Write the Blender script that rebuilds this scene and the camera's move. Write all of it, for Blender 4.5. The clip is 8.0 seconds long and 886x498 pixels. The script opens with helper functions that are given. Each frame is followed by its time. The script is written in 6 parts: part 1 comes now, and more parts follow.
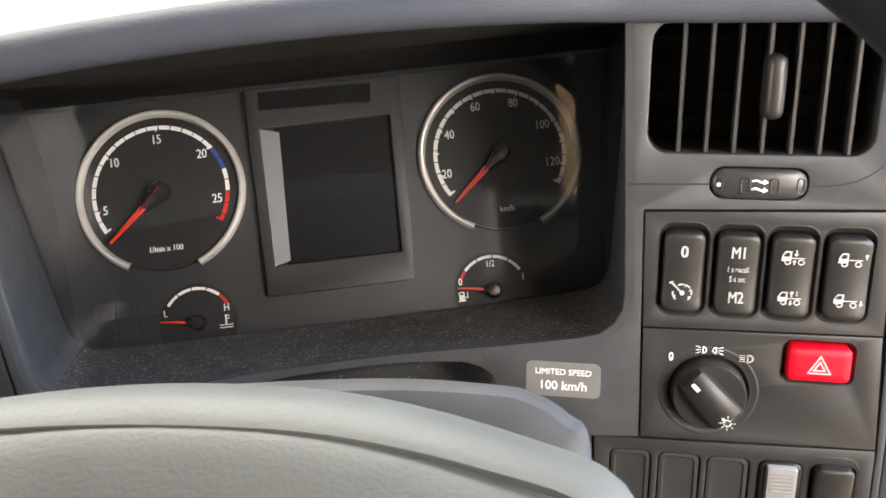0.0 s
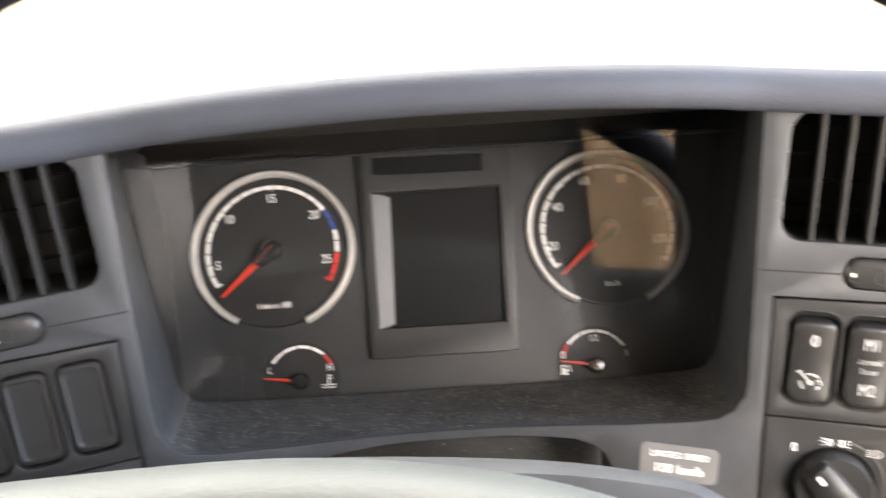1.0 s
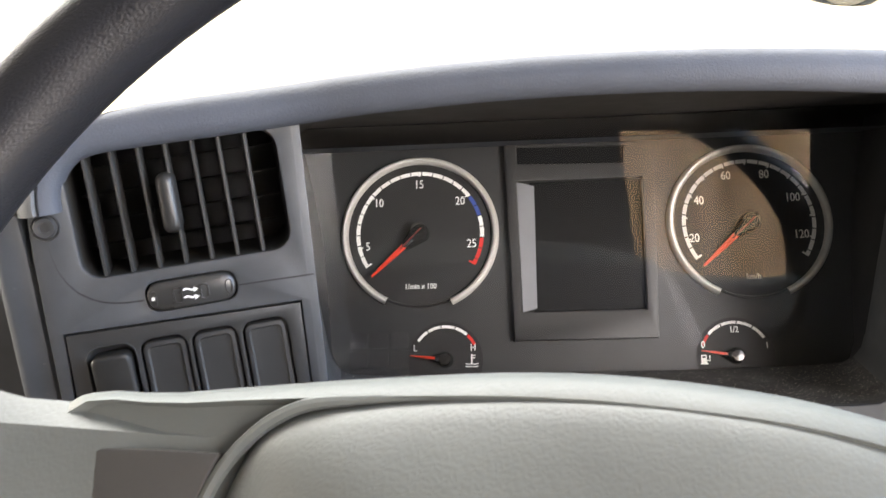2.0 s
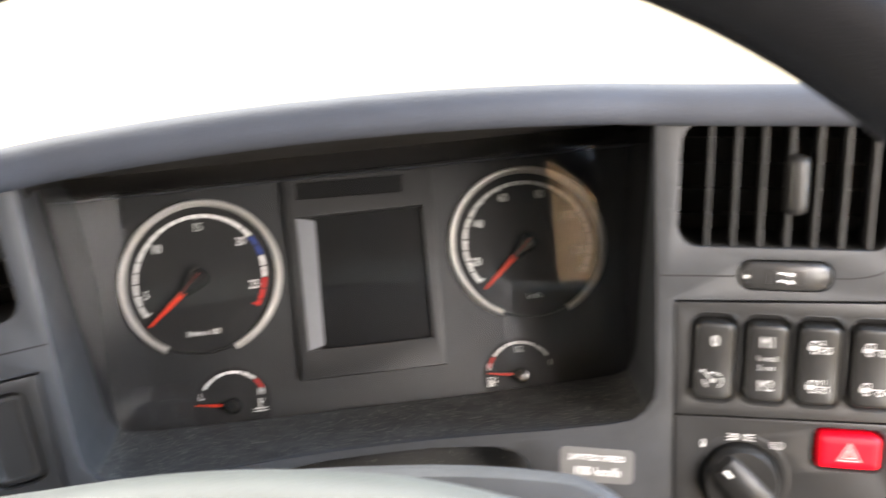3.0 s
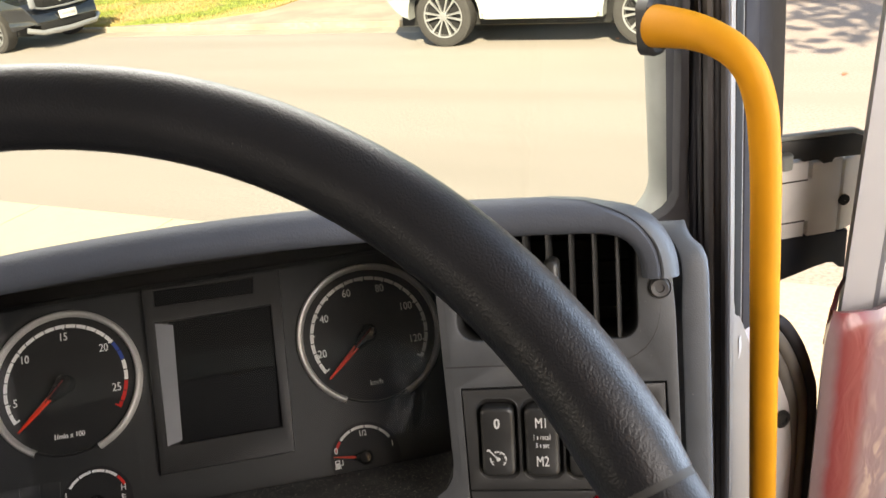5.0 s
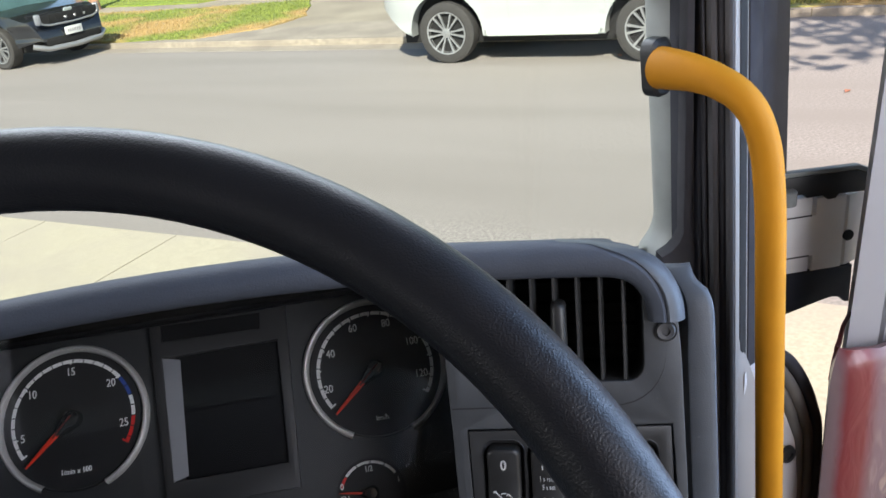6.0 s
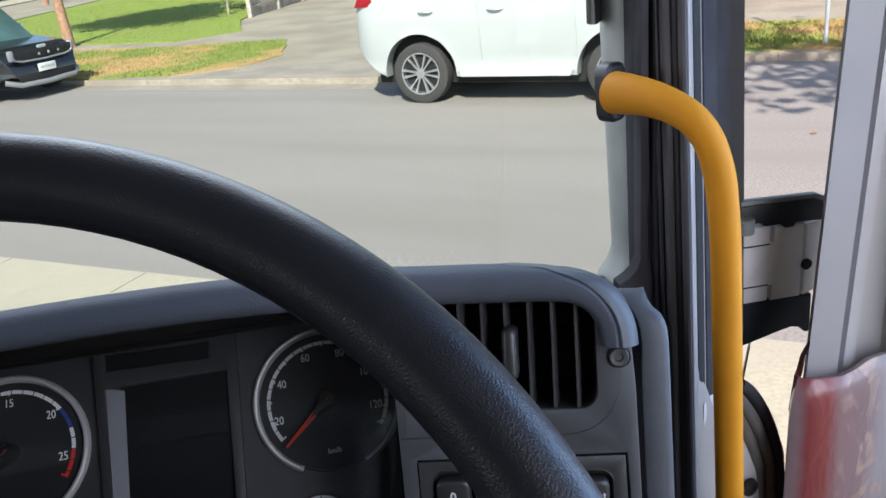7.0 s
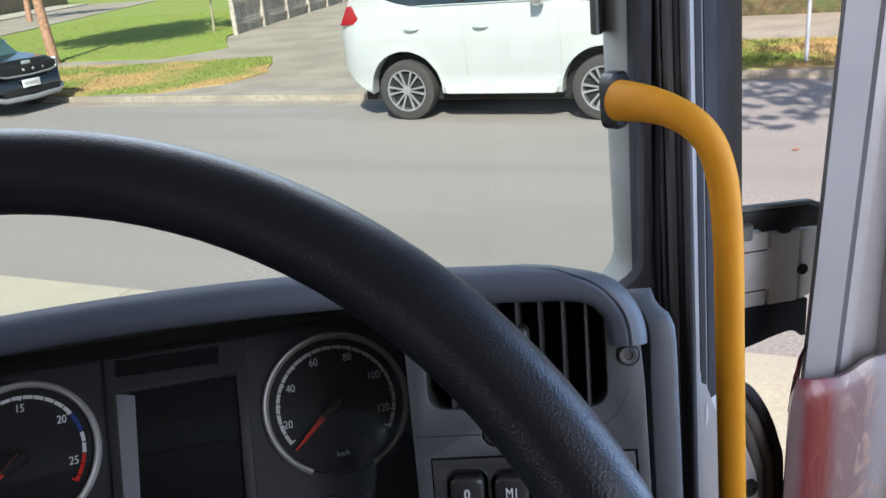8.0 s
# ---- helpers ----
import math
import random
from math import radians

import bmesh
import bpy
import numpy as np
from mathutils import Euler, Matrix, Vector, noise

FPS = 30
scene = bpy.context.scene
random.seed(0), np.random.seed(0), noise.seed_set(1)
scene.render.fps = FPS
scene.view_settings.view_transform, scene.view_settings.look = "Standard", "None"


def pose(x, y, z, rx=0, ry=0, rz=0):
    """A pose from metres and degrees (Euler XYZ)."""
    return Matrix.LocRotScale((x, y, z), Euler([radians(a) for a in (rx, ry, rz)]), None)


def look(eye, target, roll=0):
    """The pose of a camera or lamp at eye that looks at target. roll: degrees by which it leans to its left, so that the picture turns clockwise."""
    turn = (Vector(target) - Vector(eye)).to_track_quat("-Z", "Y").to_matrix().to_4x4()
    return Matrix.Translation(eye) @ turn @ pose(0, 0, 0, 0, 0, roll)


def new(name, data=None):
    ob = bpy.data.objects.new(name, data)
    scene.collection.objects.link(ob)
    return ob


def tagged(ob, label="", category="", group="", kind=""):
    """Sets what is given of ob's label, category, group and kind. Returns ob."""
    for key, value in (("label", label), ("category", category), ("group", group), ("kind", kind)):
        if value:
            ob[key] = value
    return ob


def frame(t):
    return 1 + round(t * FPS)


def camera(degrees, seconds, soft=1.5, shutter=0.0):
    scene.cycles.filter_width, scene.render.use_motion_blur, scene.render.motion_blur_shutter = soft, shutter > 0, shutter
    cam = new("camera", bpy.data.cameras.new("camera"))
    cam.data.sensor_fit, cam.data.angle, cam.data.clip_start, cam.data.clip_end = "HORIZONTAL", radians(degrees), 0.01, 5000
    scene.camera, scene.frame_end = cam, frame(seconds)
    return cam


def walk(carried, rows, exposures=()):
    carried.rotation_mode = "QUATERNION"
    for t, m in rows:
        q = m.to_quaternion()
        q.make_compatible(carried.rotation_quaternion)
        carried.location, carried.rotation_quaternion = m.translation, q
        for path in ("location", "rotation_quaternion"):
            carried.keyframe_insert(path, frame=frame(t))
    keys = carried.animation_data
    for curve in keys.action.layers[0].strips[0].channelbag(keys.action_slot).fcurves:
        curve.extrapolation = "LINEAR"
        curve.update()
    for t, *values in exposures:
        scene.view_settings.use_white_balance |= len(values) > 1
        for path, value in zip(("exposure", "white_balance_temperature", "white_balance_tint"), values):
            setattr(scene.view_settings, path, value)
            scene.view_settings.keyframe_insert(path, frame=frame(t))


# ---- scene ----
cam = camera(55.7, 8.0, soft=1.5, shutter=0.5)
PATH = [
    (0, (0.002, 0.021, 2.386), (0.102, 1.679, 1.272), -4.9),
    (0.3, (-0.0055, 0.0244, 2.3796), (0.1025, 1.6912, 1.2796), -4.25),
    (0.5, (-0.003, 0.031, 2.376), (0.106, 1.713, 1.299), -3.8),
    (0.7, (-0.0096, 0.0367, 2.3798), (0.088, 1.7358, 1.3293), -3.39),
    (1, (-0.037, 0.025, 2.396), (-0.02, 1.762, 1.404), -3.5),
    (1.2, (-0.052, 0.024, 2.396), (-0.1, 1.774, 1.429), -3.7),
    (2.3, (-0.0917, -0.0071, 2.3843), (-0.2221, 1.7573, 1.4517), -3.85),
    (2.5, (-0.06, -0.007, 2.387), (-0.153, 1.756, 1.448), -4.3),
    (2.8, (-0.039, 0.0004, 2.3996), (-0.0186, 1.758, 1.4455), -4.47),
    (3, (-0.017, 0.011, 2.4), (0.105, 1.765, 1.447), -4.3),
    (3.2, (0.0076, 0.012, 2.3934), (0.1817, 1.767, 1.4503), -4.56),
    (3.5, (0.033, 0.0, 2.397), (0.266, 1.757, 1.47), -5.1),
    (3.7, (0.0438, -0.0102, 2.3948), (0.2882, 1.7502, 1.4775), -5.56),
    (4, (0.061, -0.021, 2.403), (0.287, 1.749, 1.5), -6.4),
    (4.2, (0.0671, -0.0282, 2.4026), (0.2707, 1.7483, 1.5068), -6.79),
    (4.5, (0.074, -0.037, 2.422), (0.266, 1.755, 1.554), -7.0),
    (4.7, (0.072, -0.039, 2.432), (0.274, 1.759, 1.579), -6.5),
    (5.8, (0.073, -0.0289, 2.4523), (0.2588, 1.7847, 1.6299), -6.61),
    (6, (0.072, -0.034, 2.455), (0.267, 1.785, 1.646), -6.4),
    (6.2, (0.0727, -0.0283, 2.4502), (0.284, 1.7964, 1.659), -6.17),
    (6.5, (0.081, -0.025, 2.445), (0.315, 1.808, 1.678), -5.9),
    (6.8, (0.0856, -0.0272, 2.4419), (0.3404, 1.8117, 1.6979), -5.59),
    (7, (0.085, -0.029, 2.442), (0.353, 1.814, 1.713), -5.4),
    (7.2, (0.0796, -0.0322, 2.4474), (0.3592, 1.8138, 1.7303), -5.31),
    (7.5, (0.061, -0.041, 2.445), (0.352, 1.809, 1.742), -5.1),
    (7.8, (0.0688, -0.0384, 2.4426), (0.3719, 1.8117, 1.7462), -5.11),
    (8, (0.068, -0.039, 2.44), (0.376, 1.811, 1.745), -5.1),
]
walk(cam, [(t, look(eye, target, roll)) for t, eye, target, roll in PATH],
     exposures=[(0.0, 2.78, 9000, 17), (0.5, 3.0, 9000, 17), (1.0, 3.2, 8900, 17), (2.5, 3.08, 8500, 16), (3.5, 3.0, 8900, 16), (4.5, 2.40, 9100, 16), (4.7, 2.15, 9200, 16), (5.8, 1.28, 7600, 15), (6.0, 1.18, 6900, 15), (7.0, 1.0, 6500, 15), (8.0, 0.94, 6500, 15)])

# ---- world and sun ----
SUN = Vector((-0.176, -0.743, 0.643)).normalized()
world = bpy.data.worlds.new("sky")
scene.world = world
world.use_nodes = True
wn = world.node_tree
sky = wn.nodes.new("ShaderNodeTexSky")
sky.sky_type, sky.sun_disc = "NISHITA", False
sky.sun_elevation = math.asin(SUN.z)
sky.sun_rotation = math.atan2(SUN.x, SUN.y)
wn.links.new(sky.outputs[0], wn.nodes["Background"].inputs[0])
wn.nodes["Background"].inputs[1].default_value = 0.11
sun_data = bpy.data.lights.new("sun", "SUN")
sun_data.energy, sun_data.angle, sun_data.color = 4.5, radians(0.6), (1.0, 0.95, 0.87)
sun = new("sun", sun_data)
sun.matrix_world = look(SUN * 30, (0, 0, 0))


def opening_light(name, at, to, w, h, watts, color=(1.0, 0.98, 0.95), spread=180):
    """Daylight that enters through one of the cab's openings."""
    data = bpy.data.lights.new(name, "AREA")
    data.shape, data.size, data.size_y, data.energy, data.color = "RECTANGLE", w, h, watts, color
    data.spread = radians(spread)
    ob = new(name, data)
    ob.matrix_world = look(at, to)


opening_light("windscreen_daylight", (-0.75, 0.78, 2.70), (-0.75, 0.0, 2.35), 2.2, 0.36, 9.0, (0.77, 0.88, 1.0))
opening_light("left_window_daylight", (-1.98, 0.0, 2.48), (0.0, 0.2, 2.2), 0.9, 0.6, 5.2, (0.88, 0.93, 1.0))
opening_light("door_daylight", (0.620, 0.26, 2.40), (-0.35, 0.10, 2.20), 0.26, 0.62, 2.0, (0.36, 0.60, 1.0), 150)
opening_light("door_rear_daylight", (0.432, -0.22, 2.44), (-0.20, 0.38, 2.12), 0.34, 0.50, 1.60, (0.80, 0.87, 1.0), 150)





# ---- materials ----
def base_nodes(name):
    m = bpy.data.materials.new(name)
    m.use_nodes = True
    nt = m.node_tree
    return m, nt, nt.nodes["Principled BSDF"]


def mat(name, color, rough=0.5, metal=0.0, var=0.12, scale=30.0, bump=0.0, bscale=600.0, grain="noise", coat=0.0, spec=0.5,
        rvar=0.08, rand=0.0, second=None, smix=0.5, sscale=6.0, sramp=None, streak=None):
    """Colour with variation at two scales, roughness variation and fine relief."""
    m, nt, p = base_nodes(name)
    N, L = nt.nodes.new, nt.links.new
    co = N("ShaderNodeTexCoord").outputs["Object"]

    def noise_at(s, detail=4.0, along=None):
        n = N("ShaderNodeTexNoise")
        n.inputs["Scale"].default_value, n.inputs["Detail"].default_value = s, detail
        if along:
            turn = N("ShaderNodeMapping")
            turn.vector_type = "TEXTURE"
            turn.inputs["Rotation"].default_value = (0, 0, radians(along[0]))
            turn.inputs["Scale"].default_value = (along[1], 1, 1)
            L(co, turn.inputs["Vector"])
            L(turn.outputs[0], n.inputs["Vector"])
        else:
            L(co, n.inputs["Vector"])
        return n.outputs["Fac"]

    def ramp(fac, lo, hi, a=0.3, b=0.7):
        r = N("ShaderNodeValToRGB")
        r.color_ramp.elements[0].position, r.color_ramp.elements[1].position = a, b
        r.color_ramp.elements[0].color, r.color_ramp.elements[1].color = (*lo, 1), (*hi, 1)
        L(fac, r.inputs[0])
        return r.outputs[0]

    c = Vector(color)
    out = ramp(noise_at(scale), c * (1 - var), c * (1 + var))
    if second:
        mix = N("ShaderNodeMix")
        mix.data_type = "RGBA"
        f = ramp(noise_at(sscale, 6.0, streak), (0, 0, 0), (1, 1, 1), *(sramp or (0.6 - 0.25 * (1 - smix), 0.75)))
        L(f, mix.inputs["Factor"])
        L(out, mix.inputs["A"])
        mix.inputs["B"].default_value = (*second, 1)
        out = mix.outputs["Result"]
    if rand:
        info = N("ShaderNodeObjectInfo")
        hsv = N("ShaderNodeHueSaturation")
        mr = N("ShaderNodeMapRange")
        mr.inputs["To Min"].default_value, mr.inputs["To Max"].default_value = 1 - rand, 1 + rand
        L(info.outputs["Random"], mr.inputs["Value"])
        L(mr.outputs[0], hsv.inputs["Value"])
        L(out, hsv.inputs["Color"])
        out = hsv.outputs[0]
    L(out, p.inputs["Base Color"])
    mr = N("ShaderNodeMapRange")
    mr.inputs["To Min"].default_value, mr.inputs["To Max"].default_value = max(0.02, rough - rvar), min(1, rough + rvar)
    L(noise_at(scale * 2.3), mr.inputs["Value"])
    L(mr.outputs[0], p.inputs["Roughness"])
    p.inputs["Metallic"].default_value = metal
    p.inputs["Coat Weight"].default_value = coat
    p.inputs["Specular IOR Level"].default_value = spec
    if bump:
        if grain == "leather":
            t = N("ShaderNodeTexVoronoi")
            t.feature = "SMOOTH_F1"
            t.inputs["Scale"].default_value = bscale
            warp = N("ShaderNodeVectorMath")
            wn_ = N("ShaderNodeTexNoise")
            wn_.inputs["Scale"].default_value = bscale * 0.35
            L(co, wn_.inputs["Vector"])
            sc = N("ShaderNodeVectorMath")
            sc.operation = "SCALE"
            sc.inputs["Scale"].default_value = 2.2 / bscale
            L(wn_.outputs["Color"], sc.inputs[0])
            L(co, warp.inputs[0])
            L(sc.outputs[0], warp.inputs[1])
            L(warp.outputs[0], t.inputs["Vector"])
            h = t.outputs["Distance"]
        else:
            h = noise_at(bscale, 3.0)
        b = N("ShaderNodeBump")
        b.inputs["Strength"].default_value = bump
        b.inputs["Distance"].default_value = 0.6 / bscale
        L(h, b.inputs["Height"])
        L(b.outputs[0], p.inputs["Normal"])
    return m


def pane(name, tint=(1, 1, 1), ior=1.45, gain=1.0):
    """Thin glass: clear, with a Fresnel gloss."""
    m, nt, p = base_nodes(name)
    nt.nodes.remove(p)
    N, L = nt.nodes.new, nt.links.new
    fr, gl, tr, mx = N("ShaderNodeFresnel"), N("ShaderNodeBsdfGlossy"), N("ShaderNodeBsdfTransparent"), N("ShaderNodeMixShader")
    ml = N("ShaderNodeMath")
    ml.operation, ml.use_clamp = "MULTIPLY", True
    ml.inputs[1].default_value = gain
    fr.inputs["IOR"].default_value = ior
    gl.inputs["Roughness"].default_value = 0.015
    tr.inputs[0].default_value = (*tint, 1)
    L(fr.outputs[0], ml.inputs[0])
    L(ml.outputs[0], mx.inputs[0])
    L(tr.outputs[0], mx.inputs[1])
    L(gl.outputs[0], mx.inputs[2])
    L(mx.outputs[0], nt.nodes["Material Output"].inputs[0])
    return m


DASH = mat("dash_plastic", (0.042, 0.044, 0.047), 0.49, spec=0.42, bump=0.2, bscale=1500, var=0.12, scale=60, second=(0.13, 0.13, 0.125), sscale=420, sramp=(0.735, 0.76))
CAP_GREY = mat("cap_vinyl", (0.038, 0.043, 0.050), 0.52, bump=0.35, bscale=1500, var=0.12, scale=60, second=(0.13, 0.13, 0.125), sscale=420, sramp=(0.735, 0.76))
PANEL = mat("panel_plastic", (0.0215, 0.0212, 0.0212), 0.5, bump=0.3, bscale=1800, var=0.1, scale=60)
PAD = mat("hood_vinyl", (0.049, 0.055, 0.068), 0.62, spec=0.2, bump=0.27, bscale=1050, grain="leather", var=0.12, scale=20)
LEDGE = mat("dusty_ledge", (0.042, 0.042, 0.042), 0.66, bump=0.5, bscale=1400, var=0.45, scale=70, second=(0.34, 0.32, 0.28), sscale=620, sramp=(0.59, 0.68))
GAITER = mat("dusty_rubber", (0.017, 0.0175, 0.018), 0.6, bump=0.4, bscale=900, var=0.3, scale=35, second=(0.22, 0.21, 0.19), sscale=700, sramp=(0.66, 0.72))
BLACK = mat("black_plastic", (0.012, 0.012, 0.012), 0.42, bump=0.15, bscale=1600)
MATT = mat("matt_black", (0.011, 0.011, 0.011), 0.8)
SWITCH = mat("switch_black", (0.0175, 0.0170, 0.0165), 0.40, spec=0.4, bump=0.12, bscale=2000, var=0.2, scale=90)
COWL = mat("satin_cowl", (0.044, 0.046, 0.049), 0.34, spec=0.5, bump=0.1, bscale=900, var=0.12, scale=40)
FRAME_BLACK = mat("display_frame", (0.021, 0.021, 0.0215), 0.5, var=0.1, scale=40, bump=0.1, bscale=2500)
LAMP_BLACK = mat("unlit_lamp", (0.019, 0.019, 0.020), 0.45)
HUB_BLACK = mat("gloss_black_hub", (0.012, 0.012, 0.012), 0.2, coat=0.5)
DIAL = mat("dial_black", (0.027, 0.028, 0.029), 0.55, var=0.1, scale=40, bump=0.1, bscale=2500)
FACE = mat("gauge_face", (0.008, 0.008, 0.0085), 0.6)
SCREEN = mat("screen_black", (0.004, 0.004, 0.0045), 0.5, spec=0.15, var=0.1, scale=12, rvar=0.01)
SILVER = mat("satin_silver", (0.72, 0.70, 0.66), 0.42, metal=0.55, var=0.06, bump=0.1, bscale=2500)
GREY_WALL = mat("grey_bevel", (0.12, 0.125, 0.135), 0.45)
WHITE_INK = mat("white_print", (0.80, 0.80, 0.78), 0.6, var=0.03)
SWITCH_INK = mat("worn_switch_print", (0.42, 0.42, 0.41), 0.6, var=0.10, scale=300)
RED_INK = mat("red_print", (0.62, 0.02, 0.015), 0.55, var=0.06)
BLUE_INK = mat("blue_print", (0.016, 0.055, 0.27), 0.55, var=0.06)
NEEDLE = mat("needle_red", (0.75, 0.045, 0.02), 0.4, var=0.05)
DIM_RED = mat("dim_red_stripe", (0.16, 0.014, 0.010), 0.5, var=0.1)
GREY_INK = mat("grey_print", (0.42, 0.41, 0.40), 0.6, var=0.08)
HAZARD = mat("hazard_red", (0.80, 0.004, 0.018), 0.48, var=0.04, spec=0.3)
LABEL = mat("label_grey", (0.135, 0.133, 0.130), 0.55, var=0.1, scale=80)
GREY_BTN = mat("grey_button", (0.21, 0.205, 0.20), 0.5, var=0.08, scale=200)
LEATHER = mat("wheel_leather", (0.0082, 0.0086, 0.0105), 0.39, spec=0.24, bump=0.32, bscale=1500, grain="leather", var=0.15, scale=25, rvar=0.06)
GRIP = mat("wheel_grip", (0.0078, 0.0080, 0.0092), 0.44, spec=0.17, bump=0.24, bscale=1500, grain="leather", var=0.12, scale=25)
HUBPAD = mat("hub_vinyl", (0.068, 0.074, 0.071), 0.52, spec=0.35, bump=0.16, bscale=900, grain="leather", var=0.12, scale=18)
SPOKE = mat("spoke_plastic", (0.030, 0.029, 0.028), 0.45, bump=0.2, bscale=1200)
RUBBER = mat("seal_rubber", (0.038, 0.037, 0.042), 0.7, spec=0.15, var=0.2, scale=40)
TRIM = mat("pillar_trim", (0.040, 0.041, 0.050), 0.62, spec=0.25, bump=0.2, bscale=1200)
SILL_GREY = mat("sill_grey", (0.16, 0.17, 0.165), 0.5, var=0.12, scale=30)
PALE = mat("pillar_edge", (0.29, 0.305, 0.285), 0.5, var=0.12, scale=30)
WHITE_PAINT = mat("white_paint", (0.66, 0.65, 0.66), 0.25, var=0.03, scale=8, coat=0.4)
# Darker copy of the white paint; shade on the door is in the colour.
DIMMED_WHITE = mat("dimmed_white_paint", (0.46, 0.445, 0.445), 0.32, var=0.05, scale=10, coat=0.25)
WHITE_STEEL = mat("white_hinge", (0.74, 0.72, 0.70), 0.4, var=0.05, scale=30, second=(0.36, 0.20, 0.09), sscale=70, sramp=(0.70, 0.76))
YELLOW = mat("yellow_rail", (0.45, 0.180, 0.0095), 0.62, spec=0.15, var=0.08, scale=40, bump=0.08, bscale=900)
STEEL = mat("screw_steel", (0.07, 0.07, 0.072), 0.45, metal=0.6)
TAN = mat("tan_sheet", (0.68, 0.44, 0.26), 0.85, var=0.10, scale=14, rvar=0.02)
HEADLINER = mat("headliner", (0.34, 0.33, 0.31), 0.9, var=0.06, scale=20, bump=0.3, bscale=500)
SEAT = mat("cab_cloth", (0.09, 0.09, 0.092), 0.9, var=0.15, bump=0.4, bscale=600)
LENS = pane("cluster_lens", gain=1.5)
GLASS = pane("cab_glass", tint=(0.815, 0.91, 0.88))


# Brown-black that carries the shade under the hood in its colour.
HOOD_SHADE = mat("hood_shade_black", (0.014, 0.012, 0.0105), 0.7, spec=0.25)


# ---- mesh helpers ----
def finish(bm, name, material, smooth=38):
    me = bpy.data.meshes.new(name)
    bm.normal_update()
    bm.to_mesh(me)
    bm.free()
    me.materials.append(material)
    if smooth:
        me.shade_smooth()
        me.set_sharp_from_angle(angle=radians(smooth))
    return me


def part(name, bm, material, parent, label="", smooth=38):
    ob = new(name, finish(bm, name, material, smooth))
    ob.parent = parent
    if label:
        tagged(ob, label)
    return ob


def thing(name, m, label, category, group="", kind=""):
    ob = new(name)
    ob.empty_display_size = 0.02
    ob.matrix_world = m
    return tagged(ob, label, category, group, kind)


def single(name, bm, material, label, category, group="", kind="", m=None, smooth=38):
    ob = new(name, finish(bm, name, material, smooth))
    if m is not None:
        ob.matrix_world = m
    return tagged(ob, label, category, group, kind)


def join(*bms):
    out = bms[0]
    for b in bms[1:]:
        me = bpy.data.meshes.new("tmp")
        b.to_mesh(me)
        b.free()
        out.from_mesh(me)
        bpy.data.meshes.remove(me)
    return out


def moved(bm, m):
    bmesh.ops.transform(bm, matrix=m, verts=bm.verts)
    return bm


def shift(x=0, y=0, z=0):
    return Matrix.Translation((x, y, z))


def rrect(cx, cy, w, h, r, n=5, m=0):
    """Outline of a rounded rectangle; m more points on each side."""
    pts = []
    r = min(r, w / 2 - 1e-5, h / 2 - 1e-5)
    for sx, sy, a0 in ((1, 1, 0), (-1, 1, 90), (-1, -1, 180), (1, -1, 270)):
        for k in range(n + 1):
            a = radians(a0 + 90 * k / n)
            pts.append((cx + sx * (w / 2 - r) + r * math.cos(a), cy + sy * (h / 2 - r) + r * math.sin(a)))
        if m:
            p = pts[-1]
            q = {0: (cx - w / 2 + r, p[1]), 90: (p[0], cy - h / 2 + r), 180: (cx + w / 2 - r, p[1]), 270: (p[0], cy + h / 2 - r)}[a0]
            pts += [(p[0] + (q[0] - p[0]) * k / (m + 1), p[1] + (q[1] - p[1]) * k / (m + 1)) for k in range(1, m + 1)]
    return pts


def circle(cx, cy, r, n=32):
    return [(cx + r * math.cos(2 * math.pi * k / n), cy + r * math.sin(2 * math.pi * k / n)) for k in range(n)]


def from_curve(cu):
    ob = bpy.data.objects.new("tmp", cu)
    me = bpy.data.meshes.new_from_object(ob)
    bm = bmesh.new()
    bm.from_mesh(me)
    bpy.data.objects.remove(ob)
    bpy.data.meshes.remove(me)
    bpy.data.curves.remove(cu)
    return bm


def plate(outer, holes=(), z0=0.0, z1=0.002, bevel=0.0, res=1):
    """A flat plate with holes, from outlines, between the heights z0 and z1."""
    cu = bpy.data.curves.new("tmp", "CURVE")
    cu.dimensions, cu.fill_mode = "2D", "BOTH"
    for pts in (outer, *holes):
        sp = cu.splines.new("POLY")
        sp.points.add(len(pts) - 1)
        for p, q in zip(sp.points, pts):
            p.co = (q[0], q[1], 0, 1)
        sp.use_cyclic_u = True
    cu.extrude = (z1 - z0) / 2 - bevel
    if bevel:
        cu.bevel_depth, cu.bevel_resolution, cu.offset = bevel, res, -bevel
    bm = from_curve(cu)
    bmesh.ops.remove_doubles(bm, verts=bm.verts, dist=1e-6)
    return moved(bm, shift(0, 0, (z0 + z1) / 2))


def text(s, size, x=0, y=0, z=0.0, squeeze=1.0, depth=0.00015, rot=0, bold=0.022):
    """Lettering; bold doubles the strokes sideways by that share of the size."""
    copies = []
    for k in ((-0.5, 0.5) if bold else (0,)):
        cu = bpy.data.curves.new("tmp", "FONT")
        cu.body, cu.size, cu.align_x, cu.align_y, cu.extrude = s, size, "CENTER", "CENTER", depth
        cu.resolution_u = 3
        copies.append(moved(from_curve(cu), shift(k * bold * size, 0, 0.00002 * k)))
    return moved(join(*copies), pose(x, y, z, 0, 0, rot) @ Matrix.Diagonal((squeeze, 1, 1, 1)))


